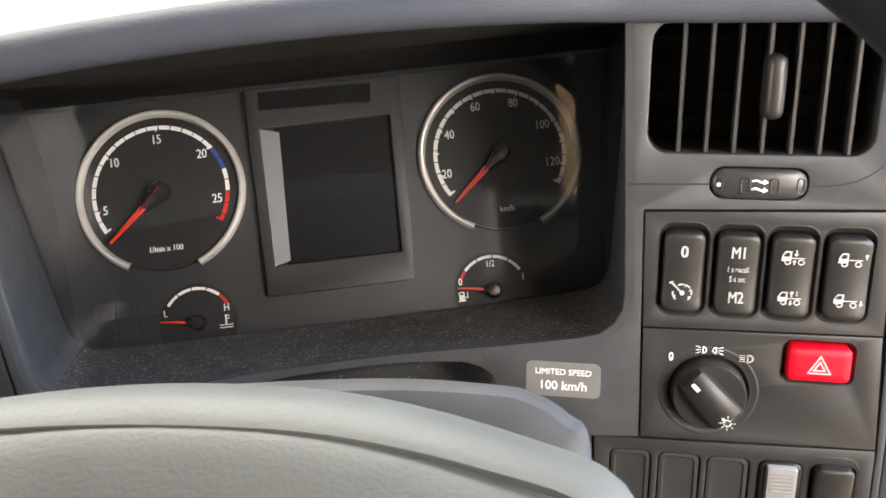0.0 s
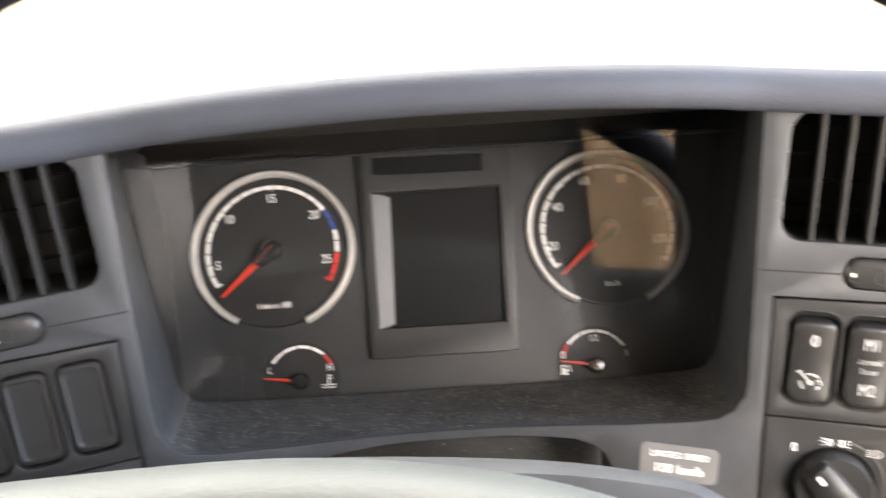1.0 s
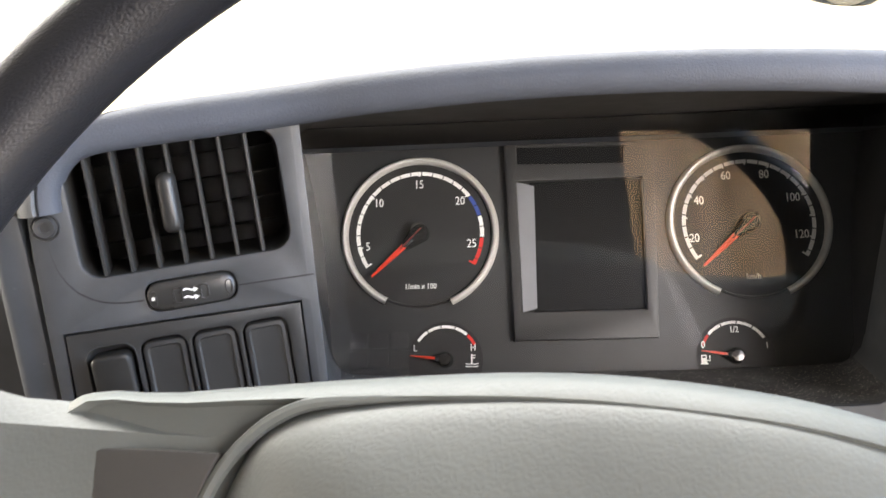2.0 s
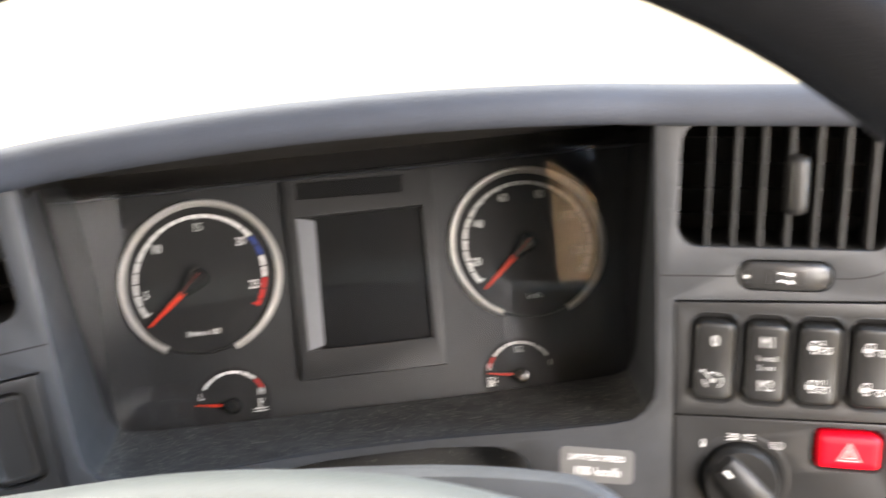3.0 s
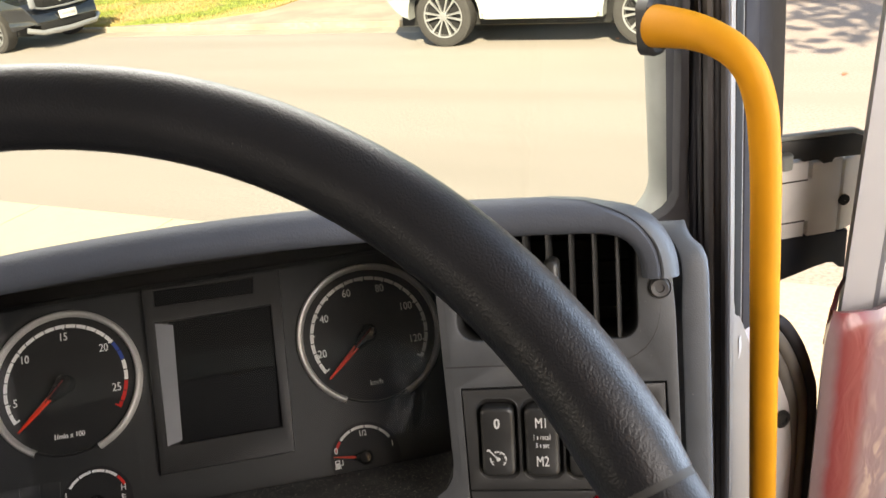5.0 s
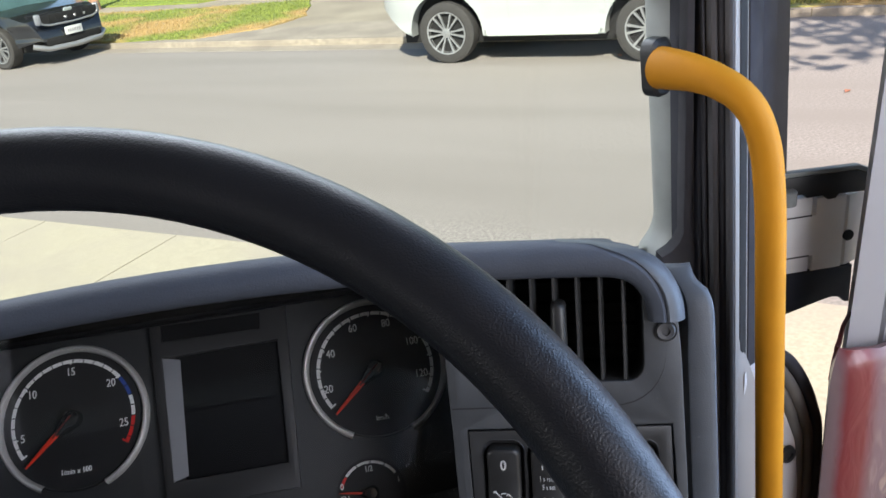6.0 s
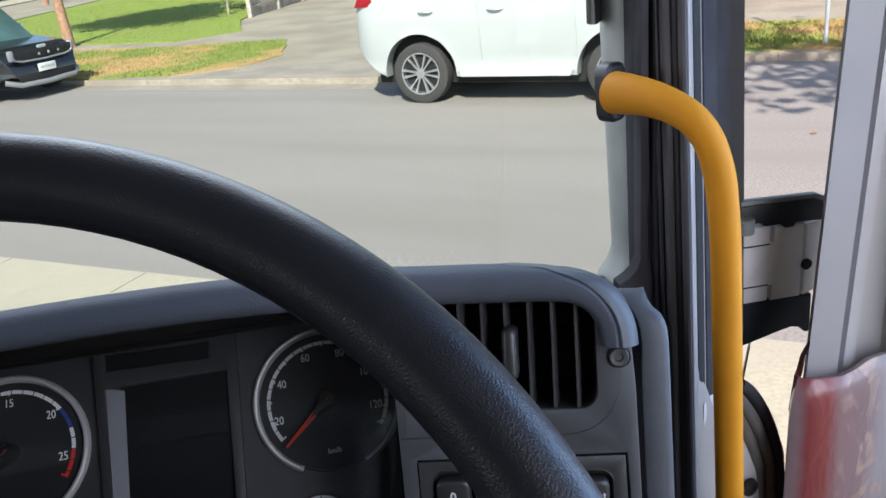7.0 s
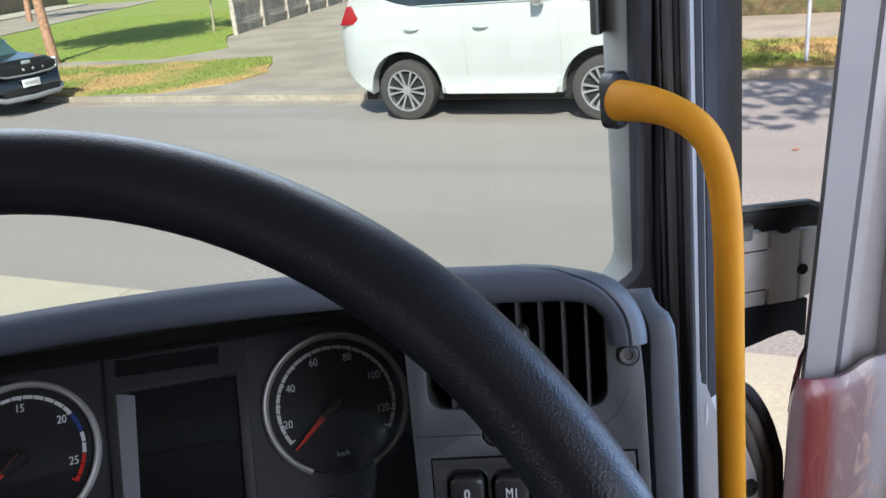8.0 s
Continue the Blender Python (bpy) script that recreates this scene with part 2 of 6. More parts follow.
def rings(loops, closed=True, cap=(False, False)):
    """A skin over loops of equal length."""
    bm = bmesh.new()
    vs = [[bm.verts.new(p) for p in lp] for lp in loops]
    n = len(loops[0])
    for a, b in zip(vs, vs[1:]):
        for k in range(n if closed else n - 1):
            bm.faces.new((a[k], a[(k + 1) % n], b[(k + 1) % n], b[k]))
    if cap[0]:
        bm.faces.new(list(reversed(vs[0])))
    if cap[1]:
        bm.faces.new(vs[-1])
    bmesh.ops.recalc_face_normals(bm, faces=bm.faces)
    return bm


def pillow(w, h, r, levels, crown=None, n=5, cx=0, cy=0):
    """A cushion on the plane z=0: levels are (inset, height); crown(x, y) adds height."""
    loops = []
    for inset, z in levels:
        loops.append([Vector((x, y, z + (crown(x - cx, y - cy) if crown else 0)))
                      for x, y in rrect(cx, cy, w - 2 * inset, h - 2 * inset, max(r - inset * 0.6, 0.0001), n, 6 if crown else 0)])
    if not crown:
        return rings(loops, cap=(False, True))
    spine = []
    for p in loops[-1]:
        x, y = (cx, p.y) if h >= w else (p.x, cy)
        spine.append(Vector((x, y, levels[-1][1] + crown(x - cx, y - cy))))
    bm = rings(loops + [spine])
    bmesh.ops.remove_doubles(bm, verts=bm.verts, dist=1e-5)
    bmesh.ops.recalc_face_normals(bm, faces=bm.faces)
    return bm


def tube(path, radius, segs=16, caps=True, squash=None):
    """A tube along points; radius a number or one for each point."""
    path = [Vector(p) for p in path]
    rad = radius if isinstance(radius, (list, tuple)) else [radius] * len(path)
    loops, up = [], None
    for i, p in enumerate(path):
        d = (path[min(i + 1, len(path) - 1)] - path[max(i - 1, 0)]).normalized()
        if up is None:
            up = d.orthogonal().normalized()
        up = (up - d * up.dot(d)).normalized()
        side = d.cross(up)
        loops.append([p + rad[i] * (math.cos(a) * up + math.sin(a) * side) for a in (2 * math.pi * k / segs for k in range(segs))])
    return rings(loops, cap=(caps, caps))


def lathe(profile, segs=32, a0=0.0, a1=360.0):
    """Turns a profile of (radius, height) round z."""
    full = abs(a1 - a0) >= 359.9
    cnt = segs if full else segs + 1
    loops = []
    for k in range(cnt):
        a = radians(a0 + (a1 - a0) * k / segs)
        loops.append([Vector((r * math.cos(a), r * math.sin(a), z)) for r, z in profile])
    bm = bmesh.new()
    vs = [[bm.verts.new(p) for p in lp] for lp in loops]
    for k in range(segs):
        a, b = vs[k], vs[(k + 1) % cnt]
        for j in range(len(profile) - 1):
            bm.faces.new((a[j], b[j], b[j + 1], a[j + 1]))
    bmesh.ops.remove_doubles(bm, verts=bm.verts, dist=1e-6)
    bmesh.ops.recalc_face_normals(bm, faces=bm.faces)
    return bm


def box(cx, cy, cz, sx, sy, sz, bevel=0.0, seg=2):
    bm = bmesh.new()
    bmesh.ops.create_cube(bm, size=1)
    moved(bm, shift(cx, cy, cz) @ Matrix.Diagonal((sx, sy, sz, 1)))
    if bevel:
        bmesh.ops.bevel(bm, geom=bm.edges, offset=bevel, segments=seg, profile=0.5, affect="EDGES")
    return bm


def sheet(rows, thick=0.0):
    """A skin over rows of points, with a back side where thick."""
    bm = rings(rows, closed=False)
    if thick:
        bmesh.ops.solidify(bm, geom=bm.faces, thickness=thick)
        bmesh.ops.recalc_face_normals(bm, faces=bm.faces)
    return bm


def arc_band(r0, r1, a0, a1, z, n=6):
    """A flat piece of a ring, angles in degrees."""
    rows = []
    for r in (r0, r1):
        rows.append([Vector((r * math.cos(radians(a0 + (a1 - a0) * k / n)), r * math.sin(radians(a0 + (a1 - a0) * k / n)), z)) for k in range(n + 1)])
    bm = sheet(rows)
    return bm


def bar(x0, y0, x1, y1, w, z=0.0):
    """A flat stroke of width w."""
    a, b = Vector((x0, y0)), Vector((x1, y1))
    d = (b - a).normalized()
    s = Vector((-d.y, d.x)) * w / 2
    bm = bmesh.new()
    bm.faces.new([bm.verts.new((*q, z)) for q in (a - s, b - s, b + s, a + s)])
    return bm


def smoothstep(x):
    x = max(0.0, min(1.0, x))
    return x * x * (3 - 2 * x)


# ---- frames of the dashboard ----
MID = -0.0343


def axes(o, x, y):
    x, y = Vector(x).normalized(), Vector(y)
    y = (y - x * y.dot(x)).normalized()
    z = x.cross(y)
    return Matrix(((x.x, y.x, z.x, o[0]), (x.y, y.y, z.y, o[1]), (x.z, y.z, z.z, o[2]), (0, 0, 0, 1)))


RF = axes((0.1153, 0.3375, 2.1794), (0.95981, -0.28067, 0), (0.08346, 0.28542, 0.95476))
LF = axes((2 * MID - 0.1153, 0.3375, 2.1794), (0.95981, 0.28067, 0), (-0.08346, 0.28542, 0.95476))
DF = axes((MID, 0.479, 2.1436), (1, 0, 0), (0, 0.6374, 0.7705))
WHEEL = axes((-0.0587, 0.1025, 2.2375), (0.99027, -0.13917, 0), (0.09668, 0.68790, 0.71934))


def mirror_x(p):
    return Vector((2 * MID - p[0], p[1], p[2]))


def rp(u, v, w=0.0):
    """A point of the driver's right fascia, in millimetres."""
    return RF @ Vector((u / 1000, v / 1000, w / 1000))


def mm(pts):
    return [(x / 1000, y / 1000) for x, y in pts]


# ---- dashboard ----
dash = thing("dashboard", shift(MID, 0.4, 2.1), "dark grey moulded plastic truck dashboard with a padded hood", "dashboard")
DASH_INV = dash.matrix_world.inverted()


def dpart(name, bm, material, label="", smooth=38):
    return part(name, moved(bm, DASH_INV), material, dash, label, smooth)


FASCIA = mm([(84, 90), (95, 86), (102, 79.5), (107.5, 72), (110.6, 60), (112.0, 40), (115.0, -110), (116.6, -190), (-58, -190), (-60, -120), (-62.5, -104), (-66, -94), (-71, -86), (-77, -82), (-84, -80.2), (-96, -80), (-96, -74.5), (-60, -69),
             (-30, -63.6), (-19, -60.5), (-12.5, -55), (-8.6, -48), (-8, -40), (-9.6, 0), (-13.8, 90)])
VENT_HOLE = mm(rrect(45.75, 56.5, 94.5, 57, 9))
SLOT_HOLE = mm(rrect(47.5, 15.2, 41.2, 14.4, 5.6))
STACK_HOLE = mm([(-1.2, 1.8), (106.4, 4.9), (111.6, -111.5), (112.5, -170), (-19.5, -170), (-20.6, -115.8), (2.2, -114.2), (0.4, -56)])


def flip(pts):
    return [(-x, y) for x, y in pts]


dpart("right_fascia", moved(plate(FASCIA, [VENT_HOLE, SLOT_HOLE, STACK_HOLE], -0.004, 0, 0.0009), RF), DASH)
dpart("left_fascia", moved(plate(flip(FASCIA), [flip(VENT_HOLE), flip(SLOT_HOLE), flip(STACK_HOLE)], -0.004, 0, 0.0009), LF), DASH)
# fine seam lines and the backing behind the openings
for f, s in ((RF, 1), (LF, -1)):
    dpart("backing", moved(plate(mm([(s * x, y) for x, y in [(-4, 25), (112, 25), (112, 6), (114, -172), (-24, -172), (-24, -112), (-4, -111)]]), (), -0.0078, -0.0058), f), MATT)
    for q in ([(-9.2, 13.6), (26, 14.4)], [(69, 14.6), (76, 14.8), (82, 15.6), (87.5, 17.2), (92, 19.6), (96.5, 23.2), (100, 28), (102.6, 34), (104.1, 41), (104.7, 48)]):
        ends = [[Vector((s * x / 1e3, y / 1e3 + d, 0.00012)) for x, y in q] for d in (-0.0004, 0.0004)]
        dpart("seam_line", moved(sheet(ends), f), MATT)

# cowl round the instruments: from the opening's edge back to the lens
LENS_V = Vector((0, 0.407, 0.914)).normalized()
LENS_N = Vector((0, -LENS_V.z, LENS_V.y))
LENS_R = 1.2


def lens_point(u, v, w=0.0):
    """A point of the hollow-curved lens, in millimetres."""
    return Vector((MID + u / 1000, 0.412, 2.0847)) + LENS_V * v / 1000 + LENS_N * ((u / 1000) ** 2 / (2 * LENS_R) - 0.006 + w / 1000)


def dial_point(u, v, w=0.0):
    return DF @ Vector((u / 1000, v / 1000, w / 1000))


def hermite(p, q, dp, dq, s):
    return p * (1 + s * s * (2 * s - 3)) + q * s * s * (3 - 2 * s) + dp * s * (1 - s) ** 2 - dq * s * s * (1 - s)


def bridge(u0, v0, slope, n=8):
    """Points from the right fascia's end across to the left one, leaving it smoothly."""
    p = rp(u0, v0)
    q = mirror_x(p)
    d = (rp(u0 - 10, v0 - 10 * slope) - p).normalized() * (p - q).length
    e = Vector((d.x, -d.y, -d.z))
    return [hermite(p, q, d, e, k / n) for k in range(n + 1)]


LIP = [(-13.8, 92), (-13.0, 70), (-11.2, 40), (-9.6, 0), (-8, -40), (-8.6, -48), (-12.5, -55), (-19, -60.5), (-30, -63.6), (-60, -69), (-94, -74.2)]
right = [rp(u, v) for u, v in LIP]
OUT = [(1, 0), (1, 0), (1, 0), (1, 0), (1, -0.05), (0.9, -0.4), (0.7, -0.7), (0.35, -0.94), (0.18, -0.98), (0.16, -0.98), (0.16, -0.98)]
out_right = [(RF.to_3x3() @ Vector((u, v, 0))).normalized() for u, v in OUT]
middle = bridge(-94, -74.2, 0.16)[1:-1]
front = right + middle + [mirror_x(p) for p in reversed(right)]
outward = out_right + [Vector((0, -0.28, -0.96))] * len(middle) + [Vector((-d.x, d.y, d.z)) for d in reversed(out_right)]
LENS_EDGE = [(178, 150), (173.5, 118), (167.5, 80), (162, 45), (157.5, 16), (155.5, 8), (151, 2), (145, -1), (130, -2.5), (90, -4), (50, -5)]
edge_right = [lens_point(u, v) for u, v in LENS_EDGE]
edge_mid = [lens_point(50 - 100 * k / 8, -5) for k in range(1, 8)]
lens_edge = edge_right + edge_mid + [mirror_x(p) for p in reversed(edge_right)]


def cowl_rows(r=0.0042):
    """A rounded lip on the fascia, then the wall running back to the lens."""
    lip, wall = [], []
    for s in (0, 0.12, 0.25, 0.4, 0.55, 0.7, 0.85, 1.0):
        lip.append([(a + o * r + Vector((0, -0.0001, 0))) * (1 - s) ** 2 + a * 2 * s * (1 - s) + (a + (b - a).normalized() * r * 1.3) * s * s for a, b, o in zip(front, lens_edge, outward)])
    for s in (0.0, 0.25, 0.5, 0.75, 1.02):
        wall.append([p.lerp(b, s) for p, b in zip(lip[-1], lens_edge)])
    return lip, wall


lip, wall = cowl_rows()
i0, i1 = 6, len(front) - 7
dpart("cowl_lip", sheet(lip), DASH)
dpart("right_cowl_wall", sheet([r[:i0 + 1] for r in wall]), COWL, "shaded inner cowl wall")
dpart("left_cowl_wall", sheet([r[i1:] for r in wall]), COWL)
dpart("cowl_ledge", sheet([r[i0:i1 + 1] for r in wall]), LEDGE, "dusty textured ledge below the dials")
# the fascia runs on below the ledge as a narrow smooth bar
top_edge = [rp(-76, -71.4), rp(-85, -72.8)] + bridge(-94, -74.2, 0.16)
low_edge = [rp(-76, -82.3), rp(-85, -80.2)] + bridge(-94, -80.6, 0.06)
top_edge += [mirror_x(p) for p in reversed(top_edge[:2])]
low_edge += [mirror_x(p) for p in reversed(low_edge[:2])]
bar_rows = []
for p, q in zip(top_edge, low_edge):
    nudge = Vector((0, -0.00012, 0))
    bar_rows.append([p + nudge, p.lerp(q, 0.4) + nudge, p.lerp(q, 0.75) + nudge, p.lerp(q, 0.93) + nudge, q + nudge + Vector((0, 0.0004, 0)), q + Vector((0, 0.0022, -0.0012)), q + Vector((0, 0.012, -0.010)), q + Vector((0, 0.04, -0.03))])
dpart("lower_bar", sheet(bar_rows), DASH)

# padded hood: a rounded band along the top that turns down at both ends
PROFILE = [(-6, -0.6), (3, -0.6), (7, 1.2), (9.5, 5), (9.6, 10), (7, 15), (1, 18), (-12, 18.0), (-40, 13), (-90, 6), (-150, 2)]


def eased(rows, n):
    """A finer smooth run through rows of numbers."""
    out = []
    for i in range(len(rows) - 1):
        a, b, c, d = rows[max(i - 1, 0)], rows[i], rows[i + 1], rows[min(i + 2, len(rows) - 1)]
        for k in range(n):
            t = k / n
            out.append(tuple(0.5 * (2 * q + (r - p) * t + (2 * p - 5 * q + 4 * r - s) * t * t + (3 * q - p - 3 * r + s) * t ** 3) for p, q, r, s in zip(a, b, c, d)))
    return out + [rows[-1]]


# place, turn, crease and width of each section, from the lower end to the middle
HOOD_END = eased([(96, 60.5, 0, 8.2, 18), (95.6, 66, 8, 8.2, 18), (94, 72, 24, 8.5, 17.8), (90.5, 77.5, 44, 9.2, 17.2), (85.5, 81.5, 64, 10.6, 15.8), (78, 83.8, 82, 13.0, 15.0), (68, 84.5, 90, 16.4, 16.6)], 4)
HOOD_END += [(50, 84.6, 90, 18, 18), (25, 84.6, 90, 18, 18), (0, 84.8, 90, 18, 18), (-14, 85, 90, 18, 18)]
SPLIT = len(HOOD_END) - 4


def hood_stations():
    st = []
    for u, v, a, _, _ in HOOD_END:
        n_, wv = RF.to_3x3() @ Vector((0, 0, 1)), RF.to_3x3() @ Vector((math.cos(radians(a)), math.sin(radians(a)), 0))
        st.append((rp(u, v), n_, wv, math.sin(radians(a))))
    r_end = st[-1]
    mid = []
    for k in range(1, 14):
        s = k / 14
        p = r_end[0].lerp(mirror_x(r_end[0]), s)
        p.z += 0.0078 * math.sin(math.pi * s) ** 0.8
        ease = 1 - abs(1 - 2 * s) ** 3
        n_ = Vector((r_end[1].x * (1 - 2 * s), r_end[1].y, r_end[1].z)).normalized()
        mid.append((p, n_, Vector((r_end[2].x * (1 - 2 * s), r_end[2].y, r_end[2].z)).normalized(), 1.0))
    le = [(mirror_x(p), Vector((-n_.x, n_.y, n_.z)), Vector((-w.x, w.y, w.z)), f) for p, n_, w, f in reversed(st)]
    return st + mid + le


def crown(dw):
    """Height of the rounded front over its flat base."""
    for (n0, w0), (n1, w1) in zip(PROFILE[1:6], PROFILE[2:7]):
        if w0 <= dw <= w1:
            return n0 + (n1 - n0) * (dw - w0) / (w1 - w0)
    return 0.9


hood_rows, right_trim, left_trim = [], [], []
stations = hood_stations()
for k, (p, n_, w, f) in enumerate(stations):
    row = []
    end = min(k, len(stations) - 1 - k)
    c, full = HOOD_END[end][3:] if end < SPLIT else (18, 18)
    if end <= SPLIT:
        strip_row = [p + n_ * (crown(c) - 1.6) / 1000 + w * c / 1000]
        for share in (0.05, 0.15, 0.35, 0.55, 0.75, 0.9, 1.0):
            dw = c + 0.1 + (full - 0.1 - c) * share
            strip_row.append(p + n_ * (crown(dw * (1 - share) + (dw + 18 - full) * share) - 0.35 - (0.35 if share < 0.1 else 0)) / 1000 + w * dw / 1000)
        for dn in (-11.6, -39):
            strip_row.append(p + n_ * dn / 1000 + w * (full + 0.3 + (0 if dn > -13 else (13.4 - 18.3) * f)) / 1000)
        (right_trim if k < len(stations) // 2 else left_trim).append(strip_row)
    for dn, dw in PROFILE:
        if end < SPLIT and dn > -10 and dw > 3:
            last = dw > 16
            dw *= c / 18
            dn = crown(dw) - (1.4 if last else 0.15 * dw / c)
        back_w = dw if dn > -13 else 18.6 + (dw - 18.6) * f
        back_n = dn if f > 0.95 else max(dn, -40)
        if end <= SPLIT and dn < -10:
            back_w = min(back_w, full - 0.2)
        row.append(p + n_ * back_n / 1000 + w * back_w / 1000)
    hood_rows.append(row)
dpart("hood_pad", sheet(hood_rows), PAD, "grey padded vinyl hood with a leather grain")
for rows in (right_trim, left_trim):
    dpart("hood_trim", sheet(rows), CAP_GREY, "smooth grey strip round the end of the hood")

# underside of the hood above the dial, its shade put into a near-black colour
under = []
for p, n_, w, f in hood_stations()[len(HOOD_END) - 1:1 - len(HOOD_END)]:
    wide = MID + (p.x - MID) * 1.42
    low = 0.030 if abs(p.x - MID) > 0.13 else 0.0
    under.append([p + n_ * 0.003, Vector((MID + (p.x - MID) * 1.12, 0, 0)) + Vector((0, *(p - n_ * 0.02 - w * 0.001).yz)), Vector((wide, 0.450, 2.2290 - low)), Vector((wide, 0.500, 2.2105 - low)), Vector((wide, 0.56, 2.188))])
dpart("hood_underside", sheet(under), HOOD_SHADE)

# side end caps between dashboard and door
CAP = ((-190, 117.5, 130.5, -4), (-110, 116.5, 130.4, -4), (40, 115.0, 130, -4), (60, 115.6, 129.8, -4), (67, 115.2, 129.2, -4.4), (71, 114.2, 128.0, -5.4), (74, 113.0, 126.6, -6.8),
       (77.5, 111.0, 122.6, -9), (81, 108.8, 120.6, -11.5), (84, 106.0, 119.9, -14.5), (86, 103.5, 119.6, -18), (85.6, 103.0, 119.4, -24), (84, 103.0, 119.2, -60))


def cap_rows(s):
    rows = []
    for v, u0, u1, w in CAP:
        low = min(v, 60 + (v - 60) * 0.2)
        rows.append([Vector((s * u, low if z <= -60 else v, z)) / 1000 for u, z in ((u0 - 9, min(w, -60)), (u0, w - 1.6), (u0 + 0.5, w - 0.4), (u0 + 1.6, w), (u1 - 3.6, w), (u1 - 1.4, w - 0.7), (u1 - 0.3, w - 2), (u1, w - 4), (u1, -62))])
    return rows


for f, s in ((RF, 1), (LF, -1)):
    dpart("end_cap", moved(sheet(cap_rows(s)), f), CAP_GREY)
    sc = part("screw", moved(join(lathe([(0.0001, 0.0012), (0.0022, 0.0012), (0.0024, 0.0026), (0.0043, 0.0028), (0.0050, 0.0018), (0.0052, -0.001)], 20),
                                  lathe([(0.0055, 0.0002), (0.0060, 0.0006), (0.0064, -0.0005)], 20)), DASH_INV @ f @ shift(s * 0.1040, 0.0545, 0)), STEEL, dash, "torx screw in a washer")

# the dash top behind the hood and the lower dash that closes the cab
dpart("dash_top", sheet([[Vector((x, 0.47, 2.208)), Vector((x, 0.62, 2.140)), Vector((x, 0.86, 1.955))] for x in (-1.5, -0.6, 0.0, 0.29)]), PAD)
dpart("left_dash", moved(box(-0.97, 0.56, 1.93, 1.3, 0.24, 0.40, 0.03), Matrix()), DASH)
dpart("lower_dash", box(-0.03, 0.42, 1.80, 0.50, 0.14, 0.36, 0.02), DASH)

# ---- instrument cluster ----
cluster = thing("instrument_cluster", DF, "black truck instrument cluster with two silver-ringed dials and a dark display", "instrument cluster")
part("dial_plate", plate(mm(rrect(0, -11, 384, 180, 6)), (), -0.012, 0, 0.001), DIAL, cluster)
for u in (-143, -130, -117):
    for v in (-68, -80, -92):
        part("warning_lamp", plate(mm(rrect(u, v, 11, 10, 1.2)), (), 0.0, 0.0004), LAMP_BLACK, cluster)
part("upper_shroud", plate(mm(rrect(0, 69, 376, 19, 4)), (), 0.0, 0.0022, 0.0008), HOOD_SHADE, cluster, "black shroud above the dials")
BACK_EDGE = [(182, 66), (179, 56), (173, 30), (167, 0), (162, -50), (160, -76), (156, -86), (148, -91), (130, -92.5), (90, -93), (50, -93.5)]
back_right = [dial_point(u, v) for u, v in BACK_EDGE]
back_edge = back_right + [dial_point(50 - 100 * k / 8, -93.5) for k in range(1, 8)] + [mirror_x(p) for p in reversed(back_right)]
part("housing", moved(sheet([lens_edge, back_edge]), DF.inverted()), FACE, cluster, "black surround between lens and dials")


def needle(length, angle, tail, w, z):
    """A tapered pointer along an angle."""
    d, s = Vector((math.cos(radians(angle)), math.sin(radians(angle)), 0)), Vector((-math.sin(radians(angle)), math.cos(radians(angle)), 0))
    up = Vector((0, 0, 1))
    loops = []
    for t, f in ((tail, 1.0), (length * 0.55, 0.8), (length, 0.35)):
        p = d * t + up * z
        loops.append([p - s * w * f, p - s * w * f * 0.6 + up * 0.0008, p + s * w * f * 0.6 + up * 0.0008, p + s * w * f])
    return rings(loops, cap=(True, True))


def teardrop(stations):
    """A tapered boss along x: (x, half width, height) for each station."""
    loops = []
    for x, w, h in stations:
        loops.append([Vector((x, y * w, z)) for y, z in ((-1, 0.001), (-0.95, h * 0.7), (-0.6, h * 0.95), (0, h), (0.6, h * 0.95), (0.95, h * 0.7), (1, 0.001))])
    return rings(loops, cap=(True, True))


